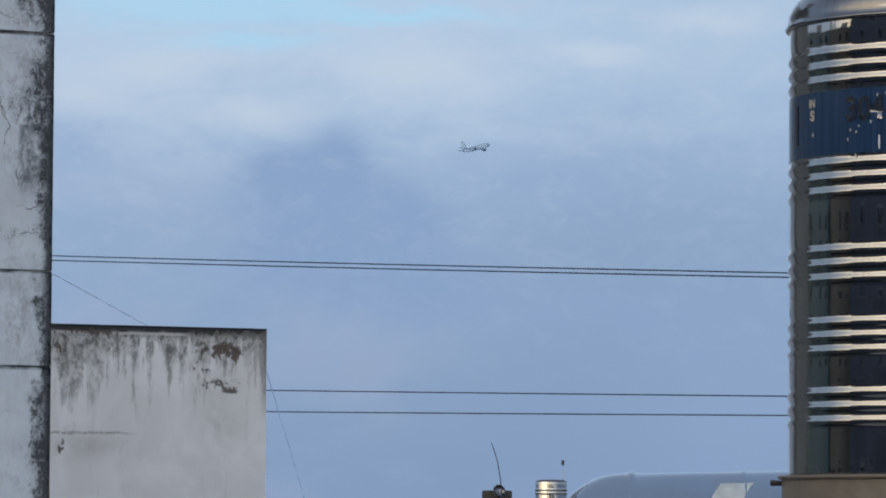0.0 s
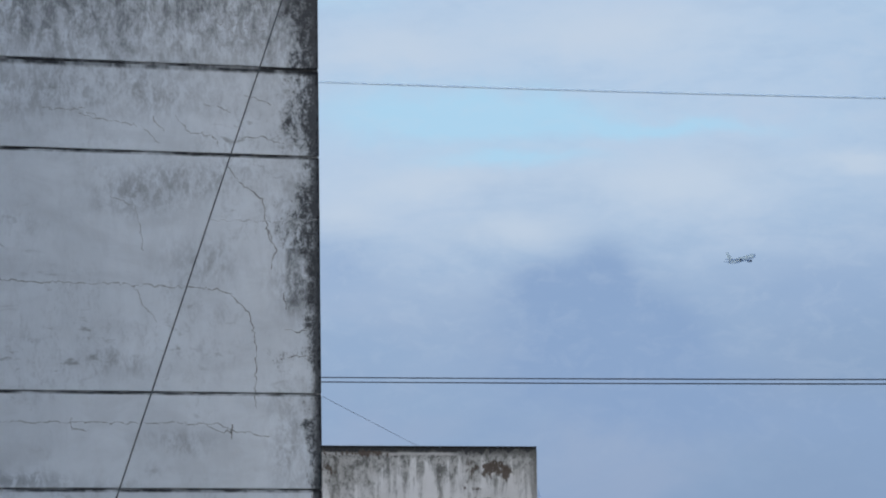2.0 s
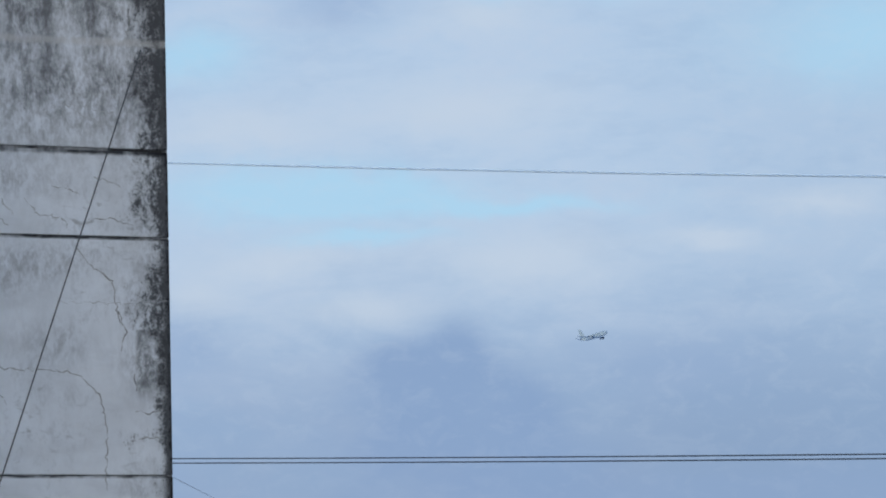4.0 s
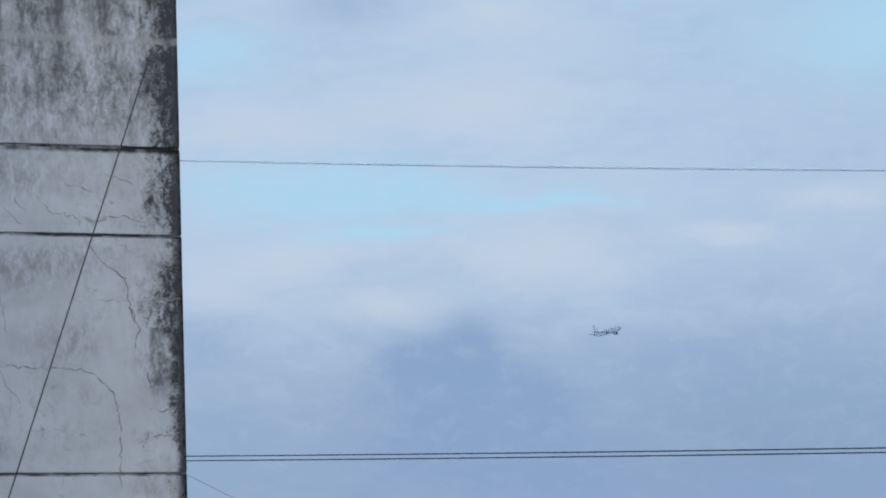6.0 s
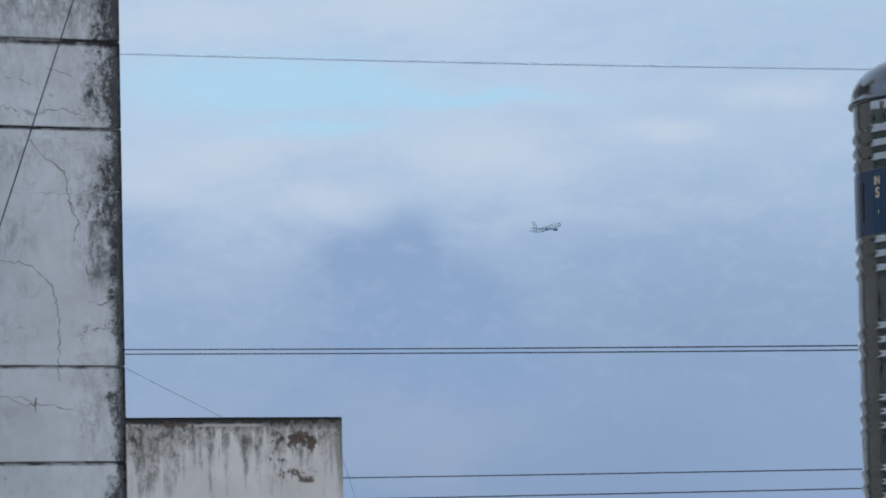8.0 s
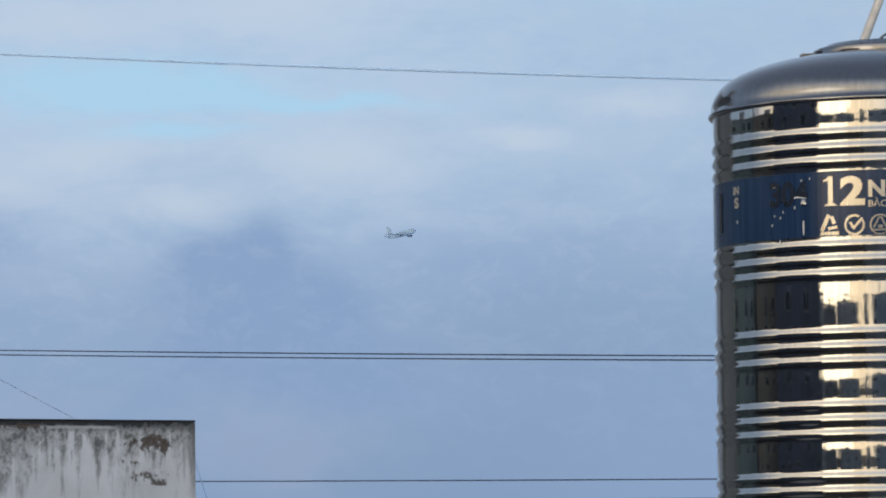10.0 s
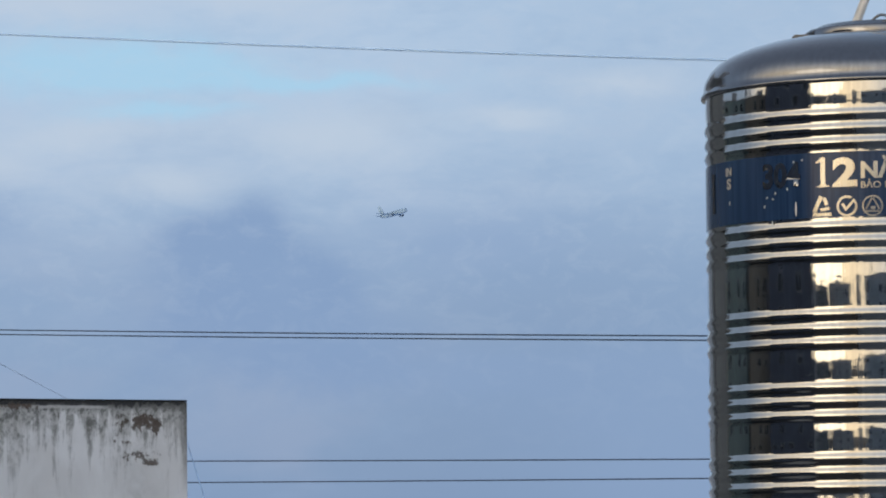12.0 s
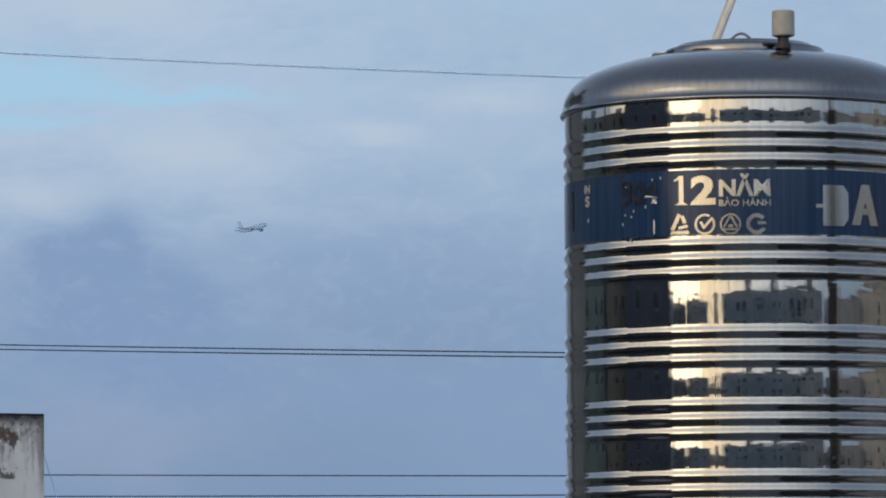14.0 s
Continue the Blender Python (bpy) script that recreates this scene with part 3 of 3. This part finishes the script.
steps = 420
prof = [(shell(BASE + (1.262 - BASE) * k / steps), BASE + (1.262 - BASE) * k / steps) for k in range(steps + 1)]
part("shell", lathe([(0, BASE)] + prof, 160), STEEL, tank, "mirror-polished ribbed steel", smooth=True)
dome = [(0.455, 1.26), (0.47, 1.26), (0.4715, 1.2639), (0.47, 1.2687), (0.4655, 1.2726), (0.4642, 1.2852), (0.4618, 1.2978), (0.456, 1.3114), (0.446, 1.3284), (0.428, 1.3463), (0.4, 1.3628), (0.36, 1.3793), (0.31, 1.3938), (0.26, 1.4045), (0.2, 1.4132), (0.0, 1.42)]
part("dome", lathe(dome, 128), SATIN, tank, "satin steel domed top", smooth=True)
lid = [(0.202, 1.41), (0.204, 1.426), (0.198, 1.431), (0.19, 1.43), (0.17, 1.442), (0.12, 1.448), (0.0, 1.452)]
lid_ob = part("lid", lathe(lid, 72), SATIN, tank, "round steel manhole lid", smooth=True)
arch = [(-0.045 + 0.075 * k / 12, -0.02, 1.442 + 0.030 * math.sin(math.pi * k / 12)) for k in range(13)]
part("lid_handle", tube(arch, 0.0035, 8), SATIN, lid_ob, smooth=True)
part("lid_clasp", box(-0.235, -0.06, 1.407, -0.19, -0.03, 1.421, 0.004), RUST, lid_ob)
# blue printed band
foil = [(shell(LABEL[0] + (LABEL[1] - LABEL[0]) * k / 24) + 0.0012, LABEL[0] + (LABEL[1] - LABEL[0]) * k / 24) for k in range(25)]
band = part("printed_band", lathe(foil, 160), FOIL, tank, "dark blue glossy foil band", smooth=True)


def on_shell(bm, lift):
    """Bends a flat drawing (x along the shell, y up) round the tank; x = 0 faces the eye."""
    for vv in bm.verts:
        a = vv.co.x / R
        h = vv.co.y
        r = shell(h) + lift
        vv.co = Vector((r * math.sin(a), -r * math.cos(a), h))
    return bm


def lettering(text, x0, x1, y0, y1, bold):
    """Built-in font letters fitted into a field."""
    cu = bpy.data.curves.new("letters", "FONT")
    cu.body, cu.offset = text, bold
    tmp = new("letters", cu)
    bpy.context.view_layer.update()
    me = bpy.data.meshes.new_from_object(tmp.evaluated_get(bpy.context.evaluated_depsgraph_get()))
    b = bmesh.new()
    b.from_mesh(me)
    bpy.data.objects.remove(tmp)
    bpy.data.curves.remove(cu)
    bpy.data.meshes.remove(me)
    xs, ys = [p.co.x for p in b.verts], [p.co.y for p in b.verts]
    for p in b.verts:
        p.co.x = x0 + (x1 - x0) * (p.co.x - min(xs)) / (max(xs) - min(xs))
        p.co.y = y0 + (y1 - y0) * (p.co.y - min(ys)) / (max(ys) - min(ys))
    k = x0 + 0.00413
    while k < x1:
        bmesh.ops.bisect_plane(b, geom=b.verts[:] + b.edges[:] + b.faces[:], plane_co=(k, 0, 0), plane_no=(1, 0, 0))
        k += 0.008
    return b


def along(az):
    """Arc length round the shell at which a bearing meets the tank."""
    d = radians(az - 6.487)
    s = max(-1.0, min(1.0, D * math.sin(d) / R))
    return R * (math.asin(s) - d)


def rise(el, az):
    """Height over the eye at which a line of sight meets the tank's shell."""
    a = along(az) / R
    dist = math.hypot(R * math.sin(a), D - R * math.cos(a))
    return dist * math.tan(radians(el))


def printed(text, az0, az1, el0, el1, bold=0.04, name="lettering", mat=STEEL, label="bare steel lettering"):
    b = lettering(text, along(az0), along(az1), rise(el0, (az0 + az1) / 2), rise(el1, (az0 + az1) / 2), bold)
    part(name, on_shell(b, 0.0030), mat, band, label, smooth=False)


printed("2", 5.835, 6.13, 4.855, 5.205, mat=LIT_LETTER)
printed("NĂM", 6.17, 6.785, 4.955, 5.225, mat=HALF_LIT_LETTER)
printed("BẢO HÀNH", 6.17, 6.785, 4.838, 4.945, 0.012, mat=HALF_LIT_LETTER)
printed("304", 5.01, 5.455, 4.850, 5.150)
printed("IN", 4.575, 4.64, 5.0, 5.10, mat=PVC, label="pale grey lettering")
printed("S", 4.585, 4.635, 4.84, 4.97, mat=PVC, label="pale grey lettering")


def emblem(az, el, pieces, size=0.026, mat=HALF_LIT_LETTER):
    """A small plain emblem: each piece is a list of polygons that touch."""
    cx, cy = along(az), rise(el, az)
    for polys in pieces:
        b = bmesh.new()
        for poly in polys:
            b.faces.new([b.verts.new((cx + size * px, cy + size * py, 0)) for px, py in poly])
        bmesh.ops.remove_doubles(b, verts=b.verts, dist=1e-5)
        k = cx - size * 1.2
        while k < cx + size * 1.2:
            bmesh.ops.bisect_plane(b, geom=b.verts[:] + b.edges[:] + b.faces[:], plane_co=(k, 0, 0), plane_no=(1, 0, 0))
            k += 0.008
        part("emblem", on_shell(b, 0.0030), mat, band, "bare steel emblem")


def ring_strip(r0, r1, a0=0, a1=360):
    n = max(3, int((a1 - a0) / 18))
    out = []
    for k in range(n):
        p, q = radians(a0 + (a1 - a0) * k / n), radians(a0 + (a1 - a0) * (k + 1) / n)
        out.append([(r0 * math.cos(p), r0 * math.sin(p)), (r1 * math.cos(p), r1 * math.sin(p)), (r1 * math.cos(q), r1 * math.sin(q)), (r0 * math.cos(q), r0 * math.sin(q))])
    return out


def bar(x0, y0, x1, y1, wd):
    dx, dy = x1 - x0, y1 - y0
    ln = math.hypot(dx, dy)
    ox, oy = -dy / ln * wd / 2, dx / ln * wd / 2
    return [(x0 + ox, y0 + oy), (x1 + ox, y1 + oy), (x1 - ox, y1 - oy), (x0 - ox, y0 - oy)]


emblem(5.705, 4.625, [[[(-1.0, -0.95), (1.0, -0.95), (0.9, -0.62), (-0.9, -0.62)]], [bar(-0.8, -0.55, -0.05, 0.95, 0.4)], [bar(0.2, 0.8, 0.5, 0.1, 0.35)], [bar(-0.15, -0.35, 0.75, -0.2, 0.28)]], mat=LIT_LETTER)
emblem(6.0, 4.625, [ring_strip(0.78, 1.0, 60, 390), [[(-0.55, 0.2), (-0.3, 0.3), (-0.05, -0.1), (-0.1, -0.5)], [(-0.05, -0.1), (0.65, 0.7), (0.85, 0.55), (-0.1, -0.5)]]])
emblem(6.305, 4.625, [ring_strip(0.84, 1.0), [bar(-0.62, -0.3, -0.06, 0.75, 0.18)], [bar(0.06, 0.75, 0.62, -0.3, 0.18)], [bar(-0.66, -0.5, 0.66, -0.5, 0.18)], [bar(-0.2, -0.18, 0.25, -0.18, 0.3)]])
emblem(6.615, 4.625, [ring_strip(0.62, 1.0, 40, 330), [bar(0.1, 0.1, 0.9, 0.1, 0.28)]])
# the figure one, with its foot and flag
emblem(5.722, 5.03, [[[(-0.17, -0.82), (0.17, -0.82), (0.17, 1.0), (-0.17, 1.0)], [(-0.5, -1.0), (0.5, -1.0), (0.17, -0.82), (-0.17, -0.82)], [(-0.5, 0.62), (-0.17, 0.72), (-0.17, 1.0), (-0.3, 0.82), (-0.5, 0.76)]]], size=0.0362, mat=LIT_LETTER)
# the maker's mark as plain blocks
emblem(7.545, 4.83, [[[(-0.62, -0.95), (0.45, -0.95), (0.72, -0.6), (0.72, 0.6), (0.45, 0.95), (-0.62, 0.95)]]], size=0.053)
emblem(7.37, 4.83, [[[(-0.4, -0.15), (0.4, -0.15), (0.4, 0.15), (-0.4, 0.15)]]], size=0.03)
emblem(7.90, 4.83, [[[(-0.80, -0.95), (-0.30, -0.95), (0.0, 0.15), (-0.22, 0.95)], [(0.30, -0.95), (0.80, -0.95), (0.24, 0.95), (0.0, 0.15)], [(-0.22, 0.95), (0.0, 0.15), (0.24, 0.95)]], [[(-0.15, -0.45), (0.15, -0.45), (0.075, -0.16), (-0.075, -0.16)]]], size=0.053)
# pale drips and chips on the band
for az_, el_, ln_ in ((5.40, 4.60, 0.034), (5.03, 4.63, 0.007), (5.16, 4.79, 0.006), (5.13, 4.72, 0.006), (5.30, 4.84, 0.007), (5.06, 4.74, 0.005), (5.38, 5.16, 0.006), (5.48, 5.18, 0.005), (5.12, 4.44, 0.008), (4.62, 4.68, 0.010)):
    hh = rise(el_, az_)
    xx = along(az_)
    b = bmesh.new()
    b.faces.new([b.verts.new((xx + px, hh + py, 0)) for px, py in ((-0.0018, -ln_ / 2), (0.0010, -ln_ / 2 - 0.001), (0.0020, 0), (0.0012, ln_ / 2), (-0.0016, ln_ / 2 - 0.001), (-0.0024, 0))])
    part("paint_drip", on_shell(b, 0.0034), PAPER if ln_ > 0.02 else STICKER, band, "pale dried drip")
xx = along(4.425)
b = bmesh.new()
b.faces.new([b.verts.new((xx + px, py, 0)) for px, py in ((-0.008, rise(4.55, 4.425)), (0.008, rise(4.55, 4.425)), (0.008, rise(5.02, 4.425)), (-0.008, rise(5.02, 4.425)))])
part("band_seam", on_shell(b, 0.0032), RUBBER, band, "dark overlap of the foil")

# fittings on top
vent_x, vent_y = 0.098, -0.235
vent = part("air_vent", lathe([(0, 1.401), (0.012, 1.401), (0.012, 1.405), (0.020, 1.407), (0.020, 1.419), (0.0145, 1.42), (0.0145, 1.435), (0.021, 1.436), (0.021, 1.44), (0.0145, 1.442), (0.0145, 1.45)], 32, at=(vent_x, vent_y, 0)), RUBBER, tank, "black threaded vent neck", smooth=False)
part("vent_cap", lathe([(0, 1.438), (0.026, 1.438), (0.0285, 1.44), (0.0285, 1.498), (0.026, 1.502), (0, 1.503)], 36, at=(vent_x, vent_y, 0)), PVC, vent, "grey plastic vent cap", smooth=False)
part("inlet_pipe", tube([(-0.095, 0.16, 1.40), (-0.080, 0.17, 1.46), (-0.018, 0.19, 1.62), (0.042, 0.2, 1.78), (0.072, 0.3, 1.84)], 0.0115, 14), PIPE, tank, "pale plastic inlet pipe", smooth=True)

# stand and roof under the tank
stand = thing("tank_stand", tank.matrix_world.copy(), "brown painted steel stand under the water tank", "stand")
ring = lathe([(0.40, BASE - 0.002), (0.486, BASE - 0.002), (0.489, BASE - 0.006), (0.486, BASE - 0.011), (0.40, BASE - 0.011)], 96)
part("top_ring", ring, RUST, stand)
part("skirt", lathe([(0.455, BASE - 0.012), (0.478, BASE - 0.012), (0.478, BASE - 0.085), (0.470, BASE - 0.095), (0.470, BASE - 0.30), (0.455, BASE - 0.30)], 96), RUST, stand, smooth=False)
for k in range(4):
    a = radians(45 + 90 * k)
    part("leg", box(0.44 * math.cos(a) - 0.03, 0.44 * math.sin(a) - 0.03, -1.2, 0.44 * math.cos(a) + 0.03, 0.44 * math.sin(a) + 0.03, BASE - 0.25, 0.004), RUST, stand)
part("bolt", tube([(-0.506, -0.02, BASE - 0.020), (-0.46, -0.02, BASE - 0.022)], lambda q: 0.008 if q < 0.4 else 0.005, 8), RUBBER, stand)

roof = thing("tank_house", Matrix.Translation((axis.x + 1.0, axis.y + 3.5, 0)), "flat-roofed concrete house that carries the water tanks", "house")
part("wall", box(-4, -5, 0, 4, 7, EYE - 1.35), RENDER, roof)
part("roof_slab", box(-4.1, -5.1, EYE - 1.346, 4.1, 7.1, EYE - 1.2, 0.02), CONCRETE, roof)

# ---- the lying steel tank behind ----
HR = 0.26
cap = [(0.0, -0.26)] + [(HR * math.sin(radians(a)), -0.26 * math.cos(radians(a))) for a in range(6, 91, 6)]
lie_shell = cap + [(HR, 0.02), (HR + 0.006, 0.025), (HR + 0.006, 0.045), (HR, 0.05), (HR, 0.42), (HR + 0.004, 0.43), (HR, 0.44), (HR, 0.82), (HR + 0.004, 0.83), (HR, 0.84), (HR, 1.2), (HR + 0.006, 1.205), (HR + 0.006, 1.225), (HR, 1.23)] + [(r, 1.25 - h) for r, h in reversed(cap)]
lie_pose = Matrix.Translation((0.70, 17.0, EYE + 0.197 - HR)) @ Matrix.Rotation(radians(-1.3), 4, "Y") @ Matrix.Rotation(radians(90), 4, "Y")
lying = thing("lying_water_tank", Matrix.Translation((0.70, 17.0, EYE - 1.2)), "horizontal stainless steel water tank with a pale sticker", "water tank")
turn = lying.matrix_world.inverted() @ lie_pose
b = lathe(lie_shell, 96)
b.transform(turn)
part("shell", b, LYING, lying, smooth=True)
b = bmesh.new()
grid = [[b.verts.new((-(HR + 0.003) * math.cos(radians(-8 - 5 * i)), (HR + 0.003) * math.sin(radians(-28 - 5 * i)), 0.243 + 0.115 * k / 6 + 0.020 * (5 - i))) for k in range(7)] for i in range(6)]
for i, row in enumerate(grid):
    for k, vv in enumerate(row):
        a = radians(34 + 9 * i)
        vv.co.x, vv.co.y = -(HR + 0.003) * math.cos(a), -(HR + 0.003) * math.sin(a)
for i in range(5):
    for k in range(6):
        b.faces.new((grid[i][k], grid[i][k + 1], grid[i + 1][k + 1], grid[i + 1][k]))
b.transform(turn)
part("sticker", b, STICKER, lying, "faded pale sticker")
for px_ in (0.2, 1.0):
    part("cradle", box(px_ - 0.04, -0.24, 0.0, px_ + 0.04, 0.24, 0.92, 0.01), RUST, lying)


# ---- far roofs ----
def house(x, y, wide, deep, high, mat, label, windows=True, yaw=0.0):
    """A plain flat-roofed town house: front wall on -y, with rows of windows."""
    ob = thing("town_house", Matrix.Translation((x, y, 0)) @ Matrix.Rotation(radians(yaw), 4, "Z"), label, "house", "houses around")
    part("wall", box(-wide / 2, -deep / 2, 0, wide / 2, deep / 2, high - 0.25), mat, ob)
    part("roof", box(-wide / 2 - 0.15, -deep / 2 - 0.15, high - 0.246, wide / 2 + 0.15, deep / 2 + 0.15, high, 0.03), CONCRETE, ob)
    if windows:
        storeys, across = int(high // 3.2), max(1, int(wide // 2.4))
        for f in range(storeys):
            for k in range(across):
                if random.random() < 0.4:
                    continue
                cx = -wide / 2 + wide * (k + 0.5) / across
                z0 = 1.0 + 3.2 * f
                win = part("window", box(cx - 0.55, deep / 2 - 0.02, z0, cx + 0.55, deep / 2 + 0.06, z0 + 1.4, 0.01), PIPE, ob)
                part("pane", box(cx - 0.48, deep / 2 + 0.061, z0 + 0.07, cx + 0.48, deep / 2 + 0.066, z0 + 1.33), GLASS, win)
    return ob


p = spot(1.488, 0, 140)
house(p.x, p.y, 5, 12, EYE + 0.45, RENDER, "pale flat-roofed town house far away", False)
far_tank = thing("water_tank", Matrix.Translation((p.x, p.y - 3, EYE + 0.45)), "small upright steel water tank on a far roof", "water tank")
part("shell", lathe([(0, 0), (0.45, 0), (0.45, 0.25)] + [(0.45 + 0.012 * (k % 2), 0.25 + 0.05 * k) for k in range(5)] + [(0.45, 0.5), (0.45, 0.62)] + [(0.45 + 0.012 * (k % 2), 0.62 + 0.05 * k) for k in range(5)] + [(0.45, 0.92), (0.44, 1.0)], 40), STEEL, far_tank, smooth=False)
part("dome", lathe([(0.46, 0.99), (0.45, 1.02), (0.36, 1.055), (0.18, 1.065), (0, 1.07)], 40), SATIN, far_tank, smooth=True)
part("rod", tube([(0.33, 0.3, 1.0), (0.34, 0.3, 1.5)], 0.005, 6), PVC, far_tank)
part("rod_tip", box(0.30, 0.27, 1.47, 0.38, 0.33, 1.62, 0.01), RUBBER, far_tank)
p = spot(0.83, 0, 80)
house(p.x, p.y, 6, 12, EYE + 0.25, DIM, "dark flat-roofed town house far away", False)
hut = thing("roof_box", Matrix.Translation((p.x, p.y - 4, EYE + 0.25)), "dark metal box with a small dish on a far roof", "box")
part("body", box(-0.235, -0.2, 0, 0.235, 0.2, 0.40, 0.01), RUBBER, hut)
part("dish", lathe([(0, 0), (0.06, 0.012), (0.10, 0.04), (0.105, 0.042), (0.06, 0.02), (0, 0.008)], 24), SATIN, hut, smooth=True).matrix_basis = pose(0.02, -0.26, 0.38, 75, 0, 20)
mast = thing("antenna", Matrix.Translation((p.x, p.y - 4.4, EYE + 0.25)), "thin bent whip antenna on a far roof", "antenna")
part("whip", tube([(0.09, 0, 0), (0.08, 0, 0.25), (0.05, 0, 0.55), (0.0, 0, 0.85), (-0.05, 0, 1.02), (-0.10, 0, 1.15)], lambda q: 0.012 - 0.006 * q, 6), CABLE, mast)

# ---- the airliner, low over the town ----
fly = spot(0.60, 4.585, 3900.0)
heading = Matrix.Rotation(radians(-50), 4, "Z") @ Matrix.Rotation(radians(-7), 4, "Y")
plane = thing("airliner", Matrix.Translation(fly) @ heading, "hazy blue-grey passenger airliner climbing under the clouds", "airplane")
b = lathe([(0, -17), (0.35, -16.6), (0.9, -14), (1.6, -10), (1.98, -6), (1.98, 11), (1.85, 13.5), (1.4, 15.6), (0.7, 16.8), (0, 17.2)], 32)
b.transform(Matrix.Rotation(radians(90), 4, "Y"))
part("fuselage", b, HAZED_SKIN, plane, smooth=True)


def blade(name, rootx, rootc, tipx, tipc, y0, y1, z0, z1, thick):
    b = bmesh.new()
    q = []
    for x0, c, y, z, t in ((rootx, rootc, y0, z0, thick), (tipx, tipc, y1, z1, thick * 0.35)):
        q.append([b.verts.new(vv) for vv in ((x0, y, z), (x0 - c * 0.3, y, z + t), (x0 - c, y, z), (x0 - c * 0.3, y, z - t))])
    for k in range(4):
        b.faces.new((q[0][k], q[0][(k + 1) % 4], q[1][(k + 1) % 4], q[1][k]))
    b.faces.new(q[0]), b.faces.new(q[1])
    return part(name, b, HAZED_SKIN, plane)


for sgn in (-1, 1):
    blade("wing", 4.5, 6.5, -3.5, 1.6, sgn * 1.6, sgn * 14.5, -1.0, 0.4, 0.35)
    blade("tailplane", -12.5, 3.6, -15.5, 1.4, sgn * 0.8, sgn * 6.0, 0.5, 1.0, 0.15)
    e = lathe([(0.75, 0), (1.0, -0.3), (1.05, 1.2), (0.8, 3.0), (0.4, 4.2), (0, 4.4)], 20)
    e.transform(Matrix.Translation((5.2, sgn * 5.6, -2.0)) @ Matrix.Rotation(radians(-90), 4, "Y"))
    part("engine", e, HAZED_NACELLE, plane, "blue-grey engine nacelle", smooth=True)
b = bmesh.new()
fin = [[b.verts.new(vv) for vv in ((-10.5, t, 1.4), (-16.0, t, 1.2), (-18.4, t * 0.4, 9.0), (-15.6, t * 0.4, 9.0))] for t in (-0.22, 0.22)]
b.faces.new(fin[0]), b.faces.new(fin[1])
for k in range(4):
    b.faces.new((fin[0][k], fin[0][(k + 1) % 4], fin[1][(k + 1) % 4], fin[1][k]))
part("tail_fin", b, HAZED_SKIN, plane)

# ---- the houses behind and beside the eye, which the steel mirrors ----


def around(az, dist, wide, deep, high, mat, label, windows=True):
    """A house whose windowed front faces the water tank."""
    a = radians(az)
    ob = house(axis.x + dist * math.sin(a), axis.y + dist * math.cos(a), wide, deep, EYE + high, mat, label, windows, 180 - az)
    top = EYE + high
    x0 = random.uniform(-0.38, 0.1) * wide
    part("stair_head", box(x0, -1.2, top, x0 + min(2.6, wide * 0.35), 2.0, top + random.uniform(1.4, 2.3), 0.03), RENDER, ob)
    for k in range(2):
        x1 = random.uniform(-0.42, 0.42) * wide
        part("roof_post", box(x1 - 0.12, 2.6, top, x1 + 0.12, 2.84, top + random.uniform(0.7, 1.6)), CONCRETE, ob)
    return ob


INK = plain("blue_black_cladding", (0.13, 0.14, 0.18), 0.6, grain=4)
TAN = plain("brown_plaster", (0.34, 0.29, 0.23), 0.85, grain=4)
GREEN = plain("grey_green_plaster", (0.28, 0.35, 0.345), 0.85, grain=4)
CREAM = plain("cream_plaster", (0.58, 0.54, 0.46), 0.85, grain=4)
SLATE = plain("slate_grey_plaster", (0.47, 0.52, 0.56), 0.85, grain=4)
DARK_BROWN = plain("dark_brown_upright", (0.10, 0.085, 0.075), 0.8, grain=6)

around(251.5, 26, 12.4, 10, 8.0, INK, "tall blue-black clad house across the lane")
around(276.5, 30, 7.9, 9, 4.3, TAN, "brown plastered house beside the lane")
around(286.5, 33, 3.0, 9, 4.6, DIM, "unseen dark filler house in the dark gap beside the lane")
around(298.5, 30, 10.0, 9, 4.1, GREEN, "grey-green plastered house beside the lane")
around(311.5, 34, 4.4, 8, 3.4, CREAM, "slim cream plastered house beside the lane")
strip_screen = around(323.5, 13.5, 5.6, 2, 5.2, DIM, "unseen dark stand-in house that dims the strip mirrored at the tank's left edge", False)
part("strip_line", tube([(-1.5, 1.16, 0), (-1.5, 1.16, EYE + 4.9)], 0.15, 12), RUBBER, strip_screen, "unseen black upright added for the dark line in the mirrored strip", smooth=True)
around(131.8, 20, 2.0, 2, 3.2, DARK_BROWN, "unseen narrow dark tower standing in for a dark upright mirrored in the tank")
around(229, 70, 10, 12, 4.6, DIM, "low dark house down the street")
around(216, 62, 12, 12, 4.4, RENDER, "low grey house down the street")
around(234.5, 95, 4, 8, 8.5, RENDER, "slim grey house down the street")
around(223, 100, 3.5, 8, 7.5, DIM, "slim dark house down the street")
around(206, 85, 4.5, 8, 7.8, RENDER, "slim grey house down the street")
around(190, 40, 15, 10, 4.4, SLATE, "grey house behind the terrace")
around(166, 42, 18, 10, 4.5, SLATE, "long grey house behind the terrace")
around(146, 36, 8, 10, 4.0, SLATE, "dark house with a flat roof")
around(124, 38, 15, 10, 3.2, RENDER, "grey house with a flat roof")
around(98, 40, 20, 10, 4.6, RENDER, "grey house with rows of windows")
around(60, 46, 22, 10, 4.0, DIM, "dark house with rows of windows")
terrace = thing("terrace_house", Matrix.Translation((0, -3.5, 0)), "concrete house with a flat terrace", "house")
part("wall", box(-4, -5, 0, 4, 5, EYE - 1.72), RENDER, terrace)
part("terrace_floor", box(-4.05, -5.05, EYE - 1.716, 4.05, 5.05, EYE - 1.55, 0.02), CONCRETE, terrace)
